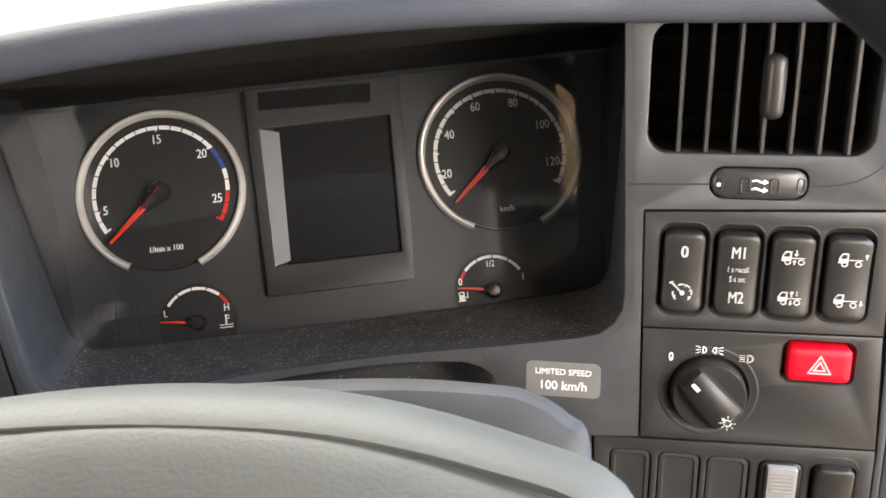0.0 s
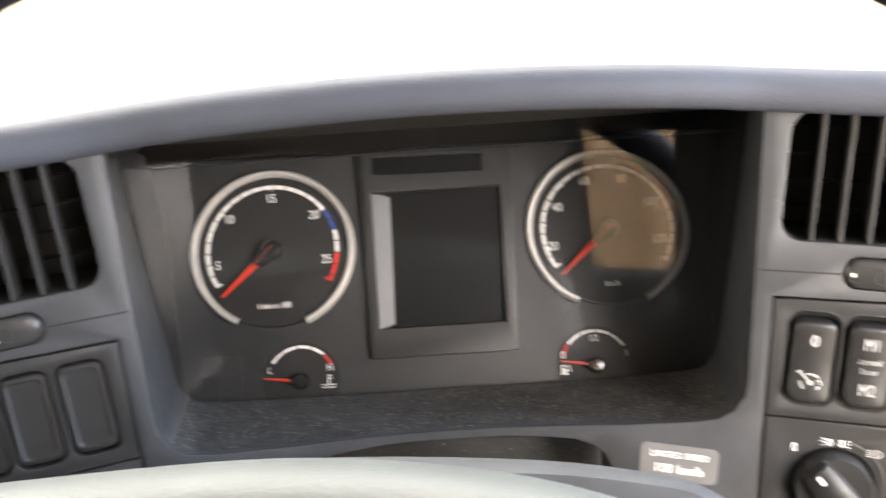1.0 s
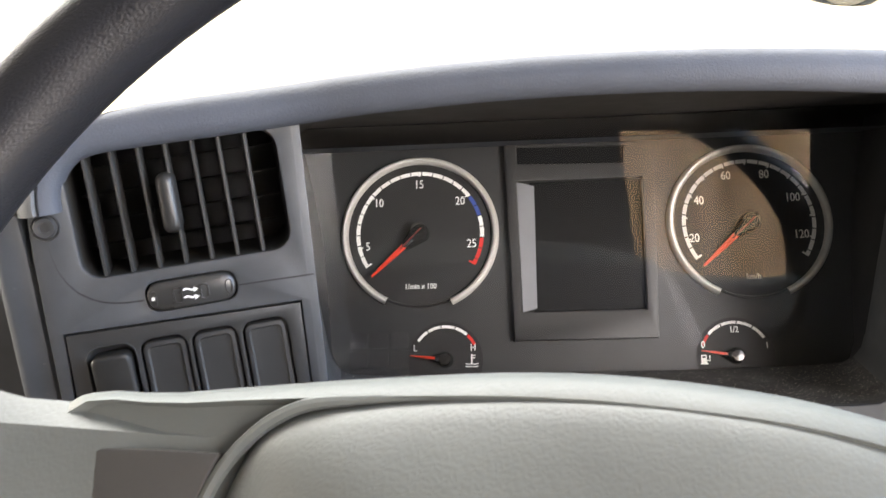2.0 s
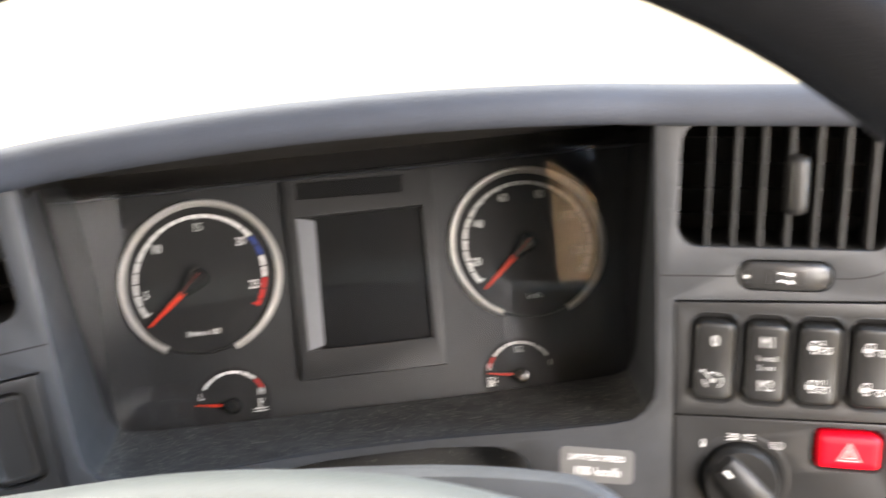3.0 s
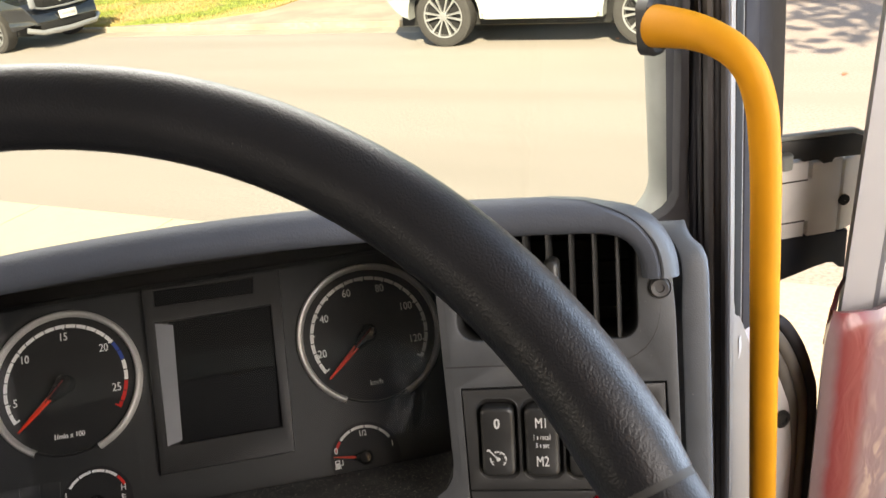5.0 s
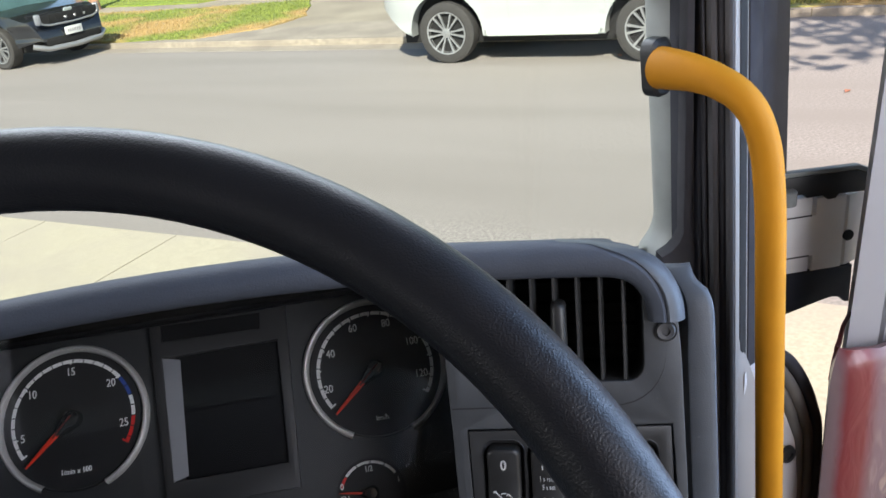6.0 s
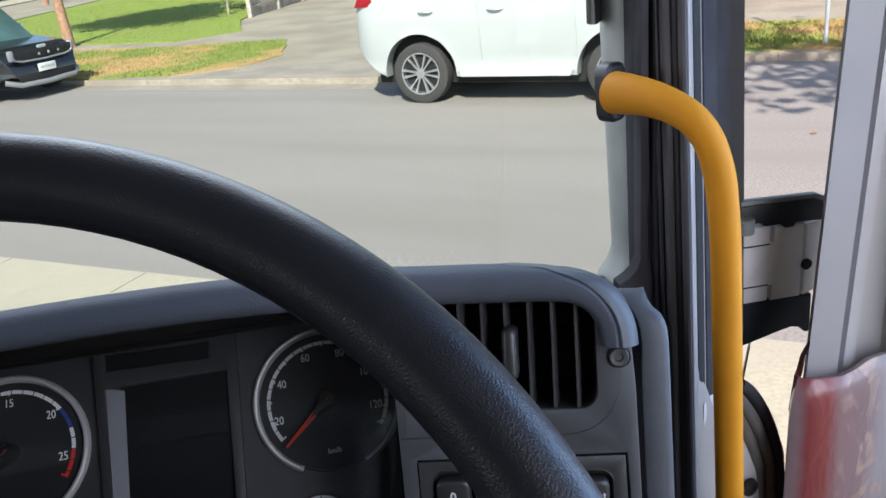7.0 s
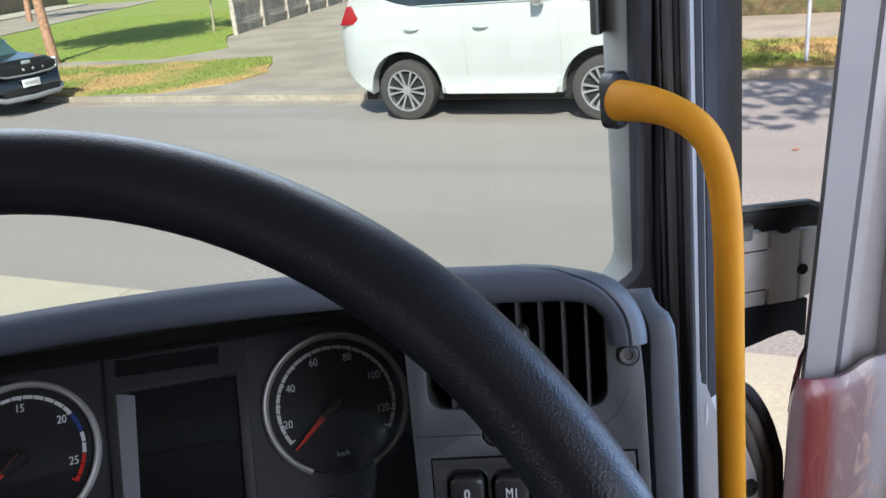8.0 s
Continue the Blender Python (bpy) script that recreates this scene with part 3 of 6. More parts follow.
def big_gauge(name, cx, label, numbers, start, end, step, major, unit, unit_size, colours, pointer):
    g = part(name, moved(plate(circle(0, 0, 0.0470, 64), (), 0.0, 0.0006), shift(cx)), FACE, cluster, label)

    def add(n, bm, material, lab=""):
        return part(n, moved(bm, shift(cx)), material, g, lab)
    prof = [(0.0462, 0.0004), (0.0466, 0.0030), (0.0476, 0.0044), (0.0490, 0.0046), (0.0502, 0.0038), (0.0508, 0.0020), (0.0509, 0.0)]
    add("bezel_ring", lathe(prof, 72, -66.5, 243.5), SILVER, "satin silver bezel ring")
    add("bezel_gap", lathe([(0.0464, 0.0004), (0.0468, 0.0014), (0.0476, 0.0014), (0.0480, 0.0)], 16, 243.5, 293.5), BLACK)
    groups = {}
    a = start
    while a > end + 0.5:
        b = max(a - step, end)
        for lo, hi, material in colours:
            if lo >= a - 0.6 * step > hi:
                groups.setdefault(material, []).append(arc_band(0.0387, 0.0412, a - 0.45, b + 0.45, 0.0010, 4))
        a = b
    for ang in major:
        groups.setdefault(WHITE_INK, []).append(arc_band(0.0377, 0.0412, ang - 0.7, ang + 0.7, 0.0011, 1))
    for ang in (start, end):
        groups.setdefault(WHITE_INK if ang == start else colours[-1][2], []).append(arc_band(0.0366, 0.0412, ang - 0.9, ang + 0.9, 0.0011, 1))
    for material, bms in groups.items():
        add("scale", join(*bms), material)
    for s, x, y in numbers:
        add("number", text(s, 0.0078, x * 0.97, y * 0.97, 0.0011, 0.8), WHITE_INK)
    add("unit_text", text(unit, unit_size, 0, -0.0345, 0.0011, 0.85), WHITE_INK)
    add("needle", needle(0.0415, pointer, 0.006, 0.0021, 0.0062), NEEDLE, "red pointer")
    hub = lathe([(0.0001, 0.0105), (0.0040, 0.0103), (0.0056, 0.0088), (0.0064, 0.001)], 24)
    arm = moved(teardrop(((0.0, 0.0056, 0.0104), (0.006, 0.0048, 0.0096), (0.0115, 0.0030, 0.0080), (0.0160, 0.0012, 0.0066))), pose(0, 0, 0, 0, 0, pointer))
    add("needle_hub", join(hub, arm), HUB_BLACK, "glossy black pointer hub")
    stripe = [[Vector((x, y, z)) for y in (-0.00045, 0.00045)] for x, z in ((-0.002, 0.0107), (0.001, 0.0107), (0.008, 0.0095), (0.0125, 0.0083), (0.0165, 0.0070))]
    add("hub_stripe", moved(sheet(stripe), pose(0, 0, 0, 0, 0, pointer)), DIM_RED)


TACH_N = [("5", -0.0347, -0.008), ("10", -0.0272, 0.0215), ("15", 0, 0.0335), ("20", 0.0272, 0.0212), ("25", 0.0342, -0.008)]
big_gauge("tachometer", -0.1033, "tachometer dial", TACH_N, 211, -31, 10.3, (192.5, 141, 89.5, 38), "1/min x 100", 0.0050,
          ((300, 36, WHITE_INK), (36, 15, BLUE_INK), (15, -3, WHITE_INK), (-3, -90, RED_INK)), 222.5)
SPD_N = [("20", -0.0352, -0.0095), ("40", -0.0305, 0.0155), ("60", -0.0120, 0.0317), ("80", 0.0125, 0.0317), ("100", 0.0292, 0.0155), ("120", 0.0325, -0.009)]
big_gauge("speedometer", 0.1040, "speedometer dial", SPD_N, 213, -33, 10.5, (195, 174, 153, 131.5, 110, 89, 67.5, 46.5, 26, 5, -15.5), "km/h", 0.0052, ((300, -90, WHITE_INK),), 221.8)


def small_gauge(name, cx, cy, label, arcs, letters, pointer):
    g = part(name, moved(plate(circle(0, 0, 0.0235, 40), (), 0.0, 0.0004), shift(cx, cy)), FACE, cluster, label)

    def add(n, bm, material, lab=""):
        return part(n, moved(bm, shift(cx, cy)), material, g, lab)
    for a, b, material in arcs:
        n = max(1, round((a - b) / 27))
        st = (a - b) / n
        add("scale", join(*[arc_band(0.0196, 0.0214, a - k * st - 1.0, a - (k + 1) * st + 1.0, 0.0008, 4) for k in range(n)]), material)
    for s, size, x, y in letters:
        add("number", text(s, size, x, y, 0.0009, 0.8), WHITE_INK)
    add("needle", needle(0.0215, pointer, 0.003, 0.0010, 0.0046), NEEDLE, "red pointer")
    add("needle_hub", join(lathe([(0.0001, 0.0068), (0.0034, 0.0066), (0.0046, 0.0052), (0.0052, 0.0005)], 20),
                           moved(teardrop(((0.0, 0.0040, 0.0067), (0.005, 0.0030, 0.0058), (0.0095, 0.0009, 0.0046))), pose(0, 0, 0, 0, 0, pointer))), HUB_BLACK)
    return add


wave = small_gauge("temperature_gauge", -0.0885, -0.081, "coolant temperature dial", ((146, 47, WHITE_INK), (47, 24, RED_INK)), (("L", 0.0060, -0.0188, 0.0074), ("H", 0.0062, 0.0175, 0.0070)), 173)
wave("thermometer_symbol", join(bar(0.0165, -0.0035, 0.0165, 0.0030, 0.0010, 0.0009), bar(0.0165, 0.0022, 0.0186, 0.0022, 0.0006, 0.0009), bar(0.0165, 0.0006, 0.0186, 0.0006, 0.0006, 0.0009),
                                *[bar(0.0125 + 0.002 * k, -0.0028 - 0.0005 * (k % 2), 0.0145 + 0.002 * k, -0.0033 + 0.0005 * (k % 2), 0.0006, 0.0009) for k in range(4)],
                                *[bar(0.0125 + 0.002 * k, -0.0044 - 0.0005 * (k % 2), 0.0145 + 0.002 * k, -0.0049 + 0.0005 * (k % 2), 0.0006, 0.0009) for k in range(4)]), WHITE_INK)
fuel = small_gauge("fuel_gauge", 0.0890, -0.083, "fuel level dial reading empty", ((163, 140, RED_INK), (140, 30, WHITE_INK)), (("0", 0.0062, -0.0193, 0.0070), ("1/2", 0.0055, 0, 0.0160), ("1", 0.0055, 0.0190, 0.0058)), 171)
fuel("fuel_pump_symbol", join(plate(mm(rrect(-19.3, -1.6, 3.4, 5.2, 0.4)), [mm(rrect(-19.3, -0.2, 2.0, 1.3, 0.2))], 0.0008, 0.0010), bar(-0.0216, -0.0044, -0.0170, -0.0044, 0.0007, 0.0009),
                              bar(-0.0174, -0.0025, -0.0158, -0.0025, 0.0006, 0.0009), bar(-0.0158, -0.0028, -0.0158, 0.0008, 0.0006, 0.0009)), WHITE_INK)

# display between the dials
disp = part("display", plate(mm([(-47.5, 57), (47.8, 55), (43, -71), (-45, -71)]), [mm([(-40.5, 31), (39.3, 31), (37, -53.5), (-39.5, -53.5)]), mm([(-39.6, 54), (29.3, 52.5), (28.2, 41), (-39.7, 42.5)])], 0.0, 0.0055, 0.0008), FRAME_BLACK, cluster, "raised dark display frame")
part("slot_glass", plate(mm([(-41, 55), (31, 54), (30, 40), (-41, 41)]), (), 0.0006, 0.0036), SCREEN, disp)
part("screen", plate(mm([(-32, 33), (41, 33), (39, -55), (-32, -55)]), (), 0.0004, 0.0012), SCREEN, disp, "switched-off dark screen")
part("bevel_wall", moved(sheet([[Vector((-0.0402, 0.0309, 0.0052)), Vector((-0.0392, -0.0533, 0.0052))], [Vector((-0.0290, 0.0285, 0.0014)), Vector((-0.0302, -0.0506, 0.0014))]]), Matrix()), GREY_WALL, disp, "light grey bevel beside the screen")
glass_rows = []
for v, pull in ((-6, 5), (-4, 2), (0, 0), (25, 0), (50, 0), (75, 0), (100, 0), (125, 0), (150, 0)):
    half = 160.5 + (v - 43) * 0.15 - pull
    glass_rows.append([lens_point(half * k / 16, v) for k in range(-16, 17)])
lens_ob = part("lens", moved(sheet(glass_rows), DF.inverted()), LENS, cluster, "clear slanted lens")
lens_ob.visible_shadow = False


# ---- switches on the fascia ----
def dish(w0, h0, r0, w1, h1, r1, z0, z1):
    """A moulded hollow: a rounded rim that slopes down to a smaller outline."""
    loops = []
    for f, z in ((-0.12, z0 - 0.0003), (0.0, z0), (0.12, z0 - 0.0002), (0.35, z0 - 0.0014), (0.75, (z0 + z1) / 2 - 0.001), (1.0, z1)):
        w, h, r = w0 + (w1 - w0) * f, h0 + (h1 - h0) * f, r0 + (r1 - r0) * f
        loops.append([Vector((x, y, z)) for x, y in rrect(0, 0, w, h, r)])
    return rings(loops)


def rocker_crown(x, y):
    return 0.0016 * (y / 0.02) ** 2 - 0.0009 * (x / 0.0095) ** 2


def rocker(f, u, v, label, name="rocker_switch", w=17.9, h=37.6, group="rocker switches"):
    t = thing(name, f @ shift(u / 1000, v / 1000, 0), label, "rocker switch", group)
    part("rocker", pillow(w / 1000, h / 1000, 0.0036, ((0, -0.012), (0, 0.0031), (0.0003, 0.0039), (0.0008, 0.0044), (0.0020, 0.0047), (0.0070, 0.0047)), rocker_crown, n=6), SWITCH, t)
    part("recess", dish(w / 1000 + 0.0045, h / 1000 + 0.0082, 0.0062, w / 1000 + 0.0008, h / 1000 + 0.0008, 0.0048, 0.0008, -0.0042), PANEL, t)
    return t


def symbol(t, bms, label="", z=0.0, material=None, name="symbol"):
    return part(name, join(*bms), material or SWITCH_INK, t, label)


def top_z(x, y):
    return 0.0049 + max(0, rocker_crown(x, y))


def truck_icon(cy, z):
    """A lorry in outline: cab with a window, chassis and two wheels."""
    cab = [(-0.0052, -0.0016), (-0.0052, 0.0006), (-0.0038, 0.0029), (-0.0011, 0.0029), (-0.0011, -0.0010), (-0.0018, -0.0016)]
    window = [(-0.0045, 0.0008), (-0.0035, 0.0023), (-0.0018, 0.0023), (-0.0018, 0.0004), (-0.0043, 0.0004)]
    s = [plate([(x, cy + y) for x, y in cab], [[(x, cy + y) for x, y in window]], z, z + 0.0002), bar(-0.0011, cy - 0.0002, 0.0047, cy - 0.0002, 0.0005, z + 0.0001)]
    for x in (-0.0026, 0.0031):
        s.append(plate(circle(x, cy - 0.0020, 0.0014, 16), [circle(x, cy - 0.0020, 0.0009, 12)], z, z + 0.0003))
    return s


def arrow(x, y0, y1, z):
    d = 1 if y1 > y0 else -1
    bm = bmesh.new()
    bm.faces.new([bm.verts.new(q) for q in ((x - 0.001, y1 - d * 0.0012, z), (x + 0.001, y1 - d * 0.0012, z), (x, y1, z))])
    return [bar(x, y0, x, y1 - d * 0.001, 0.0006, z), bm]


PANEL1 = mm([(-0.6, 1.0), (105.6, 4.1), (106.9, -53.6), (1.2, -55.2)])
PANEL2 = mm([(1.4, -56.0), (106.9, -54.4), (110.8, -111.0), (3.0, -113.6)])
PANEL3 = mm([(-19.4, -115.4), (110.9, -111.9), (111.8, -168), (-18.6, -168)])
US = (17.6, 41.2, 64.4, 88.0)
for f, s, nm in ((RF, 1, "right"), (LF, -1, "left")):
    holes1 = [mm(rrect(s * u, -26.2, 21.6, 45.0, 6.0)) for u in US]
    q1, q2, q3 = ([(s * x, y) for x, y in q] for q in (PANEL1, PANEL2, PANEL3))
    dpart("switch_panel", moved(plate(q1, holes1, -0.003, 0.0006, 0.0005), f), PANEL)
    knob_hole = [mm(circle(33.2, -86.5, 21, 36)), mm(rrect(80.8, -68.4, 31.6, 21.4, 4))] if s > 0 else []
    dpart("light_panel", moved(plate(q2, knob_hole, -0.003, 0.0006, 0.0005), f), PANEL)
    us3 = (-1.2, 22.4, 45.6, 69.8, 93.7)
    holes3 = [mm(rrect(s * u, -142, 20.5, 42, 4)) for u in us3]
    dpart("lower_panel", moved(plate(q3, holes3, -0.003, 0.0006, 0.0005), f), PANEL)

r1 = rocker(RF, US[0], -26.2, "black rocker switch with a white zero and a cruise control symbol")
symbol(r1, [text("0", 0.0078, 0, 0.0100, top_z(0, 0.0100), 0.85, 0.0002, bold=0.05)], name="zero_mark")
g0 = -0.0095
cz = top_z(0, g0)
dial_marks = [moved(arc_band(0.0038, 0.0045, 118 - k * 46, 118 - k * 46 - 38, cz, 5), shift(0, g0, 0)) for k in range(4)] + [moved(arc_band(0.0038, 0.0045, 232, 172, cz, 6), shift(0, g0, 0))]
dial_marks += [bar(0.0030 * math.cos(a), g0 + 0.0030 * math.sin(a), 0.0038 * math.cos(a), g0 + 0.0038 * math.sin(a), 0.0005, cz) for a in (radians(20), radians(70), radians(205), radians(-30))]
symbol(r1, dial_marks, name="dial_arc")
symbol(r1, [bar(-0.0054, g0 + 0.0054, -0.0006, g0 + 0.0006, 0.0007, cz), plate(circle(0, g0, 0.0011, 12), (), cz - 0.0001, cz + 0.0002), bar(-0.0060, g0 + 0.0044, -0.0042, g0 + 0.0054, 0.0007, cz)], name="pointer_mark")
r2 = rocker(RF, US[1], -26.2, "black seat memory rocker switch with white lettering")
for s_, size, y in (("M1", 0.0078, 0.0104), ("1 s recall", 0.0038, 0.0026), ("5 s set", 0.0038, -0.0020), ("M2", 0.0078, -0.0108)):
    symbol(r2, [text(s_, size, 0, y, top_z(0, y), 0.70, 0.0002, bold=0.022 if size > 0.005 else 0)], name="lettering")
r3 = rocker(RF, US[2], -26.2, "black rocker switch with two white truck axle symbols")
symbol(r3, truck_icon(0.0095, top_z(0, 0.0095)) + arrow(0.0008, 0.0130, 0.0100, top_z(0, 0.012)) + arrow(0.0003, 0.0060, 0.0086, top_z(0, 0.007)), name="truck_symbol")
symbol(r3, truck_icon(-0.0095, top_z(0, -0.0095)) + arrow(0.0006, -0.0090, -0.0062, top_z(0, -0.007)) + arrow(0.0003, -0.0104, -0.0130, top_z(0, -0.013)) + [text("1", 0.0036, 0.0028, -0.0076, top_z(0, -0.0064))], name="truck_symbol")
r4 = rocker(RF, US[3], -26.2, "black rocker switch with truck height symbols")
symbol(r4, truck_icon(0.0095, top_z(0, 0.0095)) + arrow(0.0062, 0.0096, 0.0124, top_z(0, 0.012)), name="truck_symbol", material=GREY_INK)
symbol(r4, truck_icon(-0.0095, top_z(0, -0.0095)) + arrow(0.0062, -0.0092, -0.0120, top_z(0, -0.011)), name="truck_symbol", material=GREY_INK)


def blank(f, u, v, label, group):
    t = thing("blanking_cover", f @ shift(u / 1000, v / 1000, 0), label, "blanking cover", group)
    part("cover", pillow(0.0198, 0.0415, 0.004, ((0, -0.006), (0, -0.0012), (0.0006, -0.0004), (0.0022, -0.0002), (0.0030, -0.0010), (0.006, -0.0012))), PANEL, t)
    return t


rl = rocker(LF, -88.0, -26.2, "black rocker switch with a small white symbol")
symbol(rl, [moved(arc_band(0.0030, 0.0038, 0, 180, top_z(0, -0.0095), 8), shift(0, -0.0095, 0)), bar(0, -0.0105, 0, -0.0065, 0.0006, top_z(0, -0.0095))], name="dial_mark")
for u in (-17.6, -41.2, -64.4):
    blank(LF, u, -26.2, "dark plastic blanking cover in an empty switch slot", "left blanking covers")
for u in (-1.2, 22.4, 45.6):
    blank(RF, u, -142, "dark plastic blanking cover in an empty lower switch slot", "lower blanking covers")
for u in (1.2, -22.4, -45.6, -69.8, -93.7):
    blank(LF, u, -142, "dark plastic blanking cover in an empty lower switch slot", "lower blanking covers")
gb = thing("push_button", RF @ shift(0.0698, -0.142, 0), "worn pale grey ribbed push button in a black surround", "push button")
part("surround", pillow(0.0198, 0.0415, 0.004, ((0, -0.006), (0, 0.0015), (0.001, 0.0028), (0.005, 0.003))), BLACK, gb)
part("button", moved(join(pillow(0.0142, 0.020, 0.0014, ((0, 0.0), (0, 0.0045), (0.0007, 0.0054), (0.003, 0.0055))), *[box(0, 0.006 - 0.002 * k, 0.0056, 0.010, 0.0009, 0.0008) for k in range(6)]), shift(0, 0.010, 0)), GREY_BTN, gb)
rocker(RF, 93.7, -141, "black rocker switch in the lower switch row", h=40.0)

# rotary light switch
knob = thing("light_switch", RF @ shift(0.0332, -0.0865, 0), "round black rotary headlamp switch with white symbols", "rotary switch")
part("recess_ring", lathe([(0.0236, 0.0003), (0.0229, 0.0008), (0.0221, 0.0008), (0.0214, 0.0005), (0.0190, 0.0003), (0.0178, -0.003), (0.0001, -0.0035)], 48), PANEL, knob)
part("knob_base", lathe([(0.0172, -0.004), (0.0172, 0.0062), (0.0162, 0.0078), (0.0001, 0.0080)], 40), SWITCH, knob)
grip_loops = []
for x, h, w in ((-0.0160, 0.0075, 0.0050), (-0.0135, 0.0120, 0.0066), (-0.006, 0.0146, 0.0076), (0.004, 0.0146, 0.0080), (0.0125, 0.0128, 0.0082), (0.0158, 0.0084, 0.0076)):
    grip_loops.append([Vector((x, y * w, z)) for y, z in ((-1.0, 0.006), (-0.95, h * 0.85), (-0.6, h), (0.6, h), (0.95, h * 0.85), (1.0, 0.006))])
part("grip", moved(rings(grip_loops, cap=(True, True)), pose(0, 0, 0, 0, 0, -47)), SWITCH, knob)
part("marker", moved(bar(-0.0130, 0, -0.0085, 0, 0.0019, 0.0152), pose(0, 0, 0, 0, 0, -47) @ pose(0, 0, -0.0006)), WHITE_INK, knob)
lamp = [plate(circle(0, 0, 0.0020, 18), [circle(0, 0, 0.0016, 14)], 0, 0.0002), bar(-0.0026, 0.0014, -0.0016, 0.0024, 0.0012, 0.0001)]
for k in range(8):
    a = radians(45 * k)
    lamp.append(bar(0.0027 * math.cos(a), 0.0027 * math.sin(a), 0.0041 * math.cos(a), 0.0041 * math.sin(a), 0.0004, 0.0001))
part("lamp_symbol", moved(join(*lamp), shift(0.0079, -0.0088, 0.0150) @ Matrix.Diagonal((0.88, 0.88, 1, 1))), WHITE_INK, knob)
part("off_mark", text("0", 0.0060, -0.0182, 0.0170, 0.0014, 0.7, 0.0002), WHITE_INK, knob)
side = []
for s in (0, 180):
    lampside = [moved(arc_band(0.0013, 0.0018, -90, 90, 0.0014, 8), shift(-0.0030, 0, 0)), bar(-0.0030, -0.0018, -0.0030, 0.0018, 0.0005, 0.0014)]
    lampside += [bar(-0.0040, dy, -0.0062, dy * 1.9, 0.00036, 0.0014) for dy in (-0.0010, 0, 0.0010)]
    side.append(moved(join(*lampside), pose(0, 0, 0, 0, 0, s)))
part("sidelight_symbol", moved(join(*side), shift(-0.0008, 0.0215, 0)), WHITE_INK, knob)
head_s = [moved(arc_band(0.0016, 0.0021, -90, 90, 0.0014, 8), Matrix.Diagonal((1.3, 1, 1, 1))), bar(0, -0.002, 0, 0.002, 0.0005, 0.0014)] + [bar(-0.0036, dy, -0.0010, dy, 0.0004, 0.0014) for dy in (-0.0015, -0.0005, 0.0005, 0.0015)]
part("headlamp_symbol", moved(join(*head_s), shift(0.0165, 0.0183, 0)), GREY_INK, knob)

# hazard switch
hz = thing("hazard_switch", RF @ shift(0.0808, -0.0684, 0), "bright red hazard warning switch with a white triangle", "hazard switch")
part("button", pillow(0.0276, 0.0166, 0.0026, ((0, -0.008), (0, 0.0026), (0.0005, 0.0038), (0.0014, 0.0044), (0.004, 0.0046))), HAZARD, hz)


def triangle(r, z):
    return [(r * math.cos(radians(90 + 120 * k)), r * math.sin(radians(90 + 120 * k)) - 0.0008) for k in range(3)]


part("triangle_symbol", join(plate(triangle(0.0062, 0), [triangle(0.0050, 0)], 0.0046, 0.0048), plate(triangle(0.0034, 0), [triangle(0.0021, 0)], 0.0046, 0.0048)), SWITCH_INK, hz)
part("recess", dish(0.0326, 0.0224, 0.0046, 0.0282, 0.0172, 0.0030, 0.0008, -0.0042), PANEL, hz)

# speed label
lab = thing("speed_label", RF @ shift(-0.0356, -0.0858, 0), "grey printed speed limit sticker on the dashboard", "label")
part("sticker", plate(mm(rrect(0, 0, 36.5, 18.5, 3.2)), (), 0.0, 0.0004), LABEL, lab)
part("lettering", text("LIMITED SPEED", 0.0044, 0, 0.0040, 0.0006, 0.95, bold=0.012), WHITE_INK, lab)
part("lettering", text("100 km/h", 0.0066, 0, -0.0034, 0.0006, 0.95), WHITE_INK, lab)


# ---- air vents and their sliders ----
def vent(f, s, label):
    t = thing("air_vent", f @ shift(s * 0.04575, 0.0565, 0), label, "air vent", "dashboard air vents")
    outer = [Vector((x, y, -0.002)) for x, y in rrect(0, 0, 0.0945, 0.057, 0.009)]
    inner = [Vector((x * 0.98, y * 0.97, -0.045)) for x, y in rrect(0, 0, 0.0945, 0.057, 0.009)]
    part("housing", rings([outer, inner], cap=(False, True)), MATT, t)
    for k in range(7):
        x = s * (-0.0336 + 0.01188 * k)
        prof = [(-0.0011, -0.004), (-0.0006, -0.0022), (0.0006, -0.0022), (0.0011, -0.004), (0.0009, -0.022), (-0.0009, -0.022)]
        ang = radians(-5 if s > 0 else 3)
        loops = [[Vector((x + px * math.cos(ang) + (pz + 0.0022) * math.sin(ang), y, pz)) for px, pz in prof] for y in (-0.0283, 0, 0.0283)]
        part("slat", rings(loops, cap=(True, True)), SLAT, t)
    for k in range(4):
        part("vane", box(0, -0.018 + 0.0125 * k, -0.033, 0.092, 0.0012, 0.012), MATT, t)
    part("tab", moved(pillow(0.0082, 0.0275, 0.0036, ((0, -0.008), (0, 0.002), (0.0008, 0.0042), (0.0022, 0.0052), (0.0034, 0.0054)), lambda x, y: 0.0012 * (1 - (y / 0.015) ** 2)), shift(s * 0.0042, 0.0010, 0)), SWITCH, t, "finger tab on the slats")


SLIDER = mat("slider_grip", (0.030, 0.0295, 0.029), 0.30, var=0.1, scale=60)
SLAT = mat("vent_slat", (0.026, 0.026, 0.026), 0.42)
vent(RF, 1, "black dashboard air vent with vertical slats and a tab")
vent(LF, -1, "black dashboard air vent with vertical slats and a tab")
def slider_crown(x, y):
    return 0.0022 * (1 - (x / 0.0201) ** 2) - 0.0008 * (y / 0.0066) ** 2


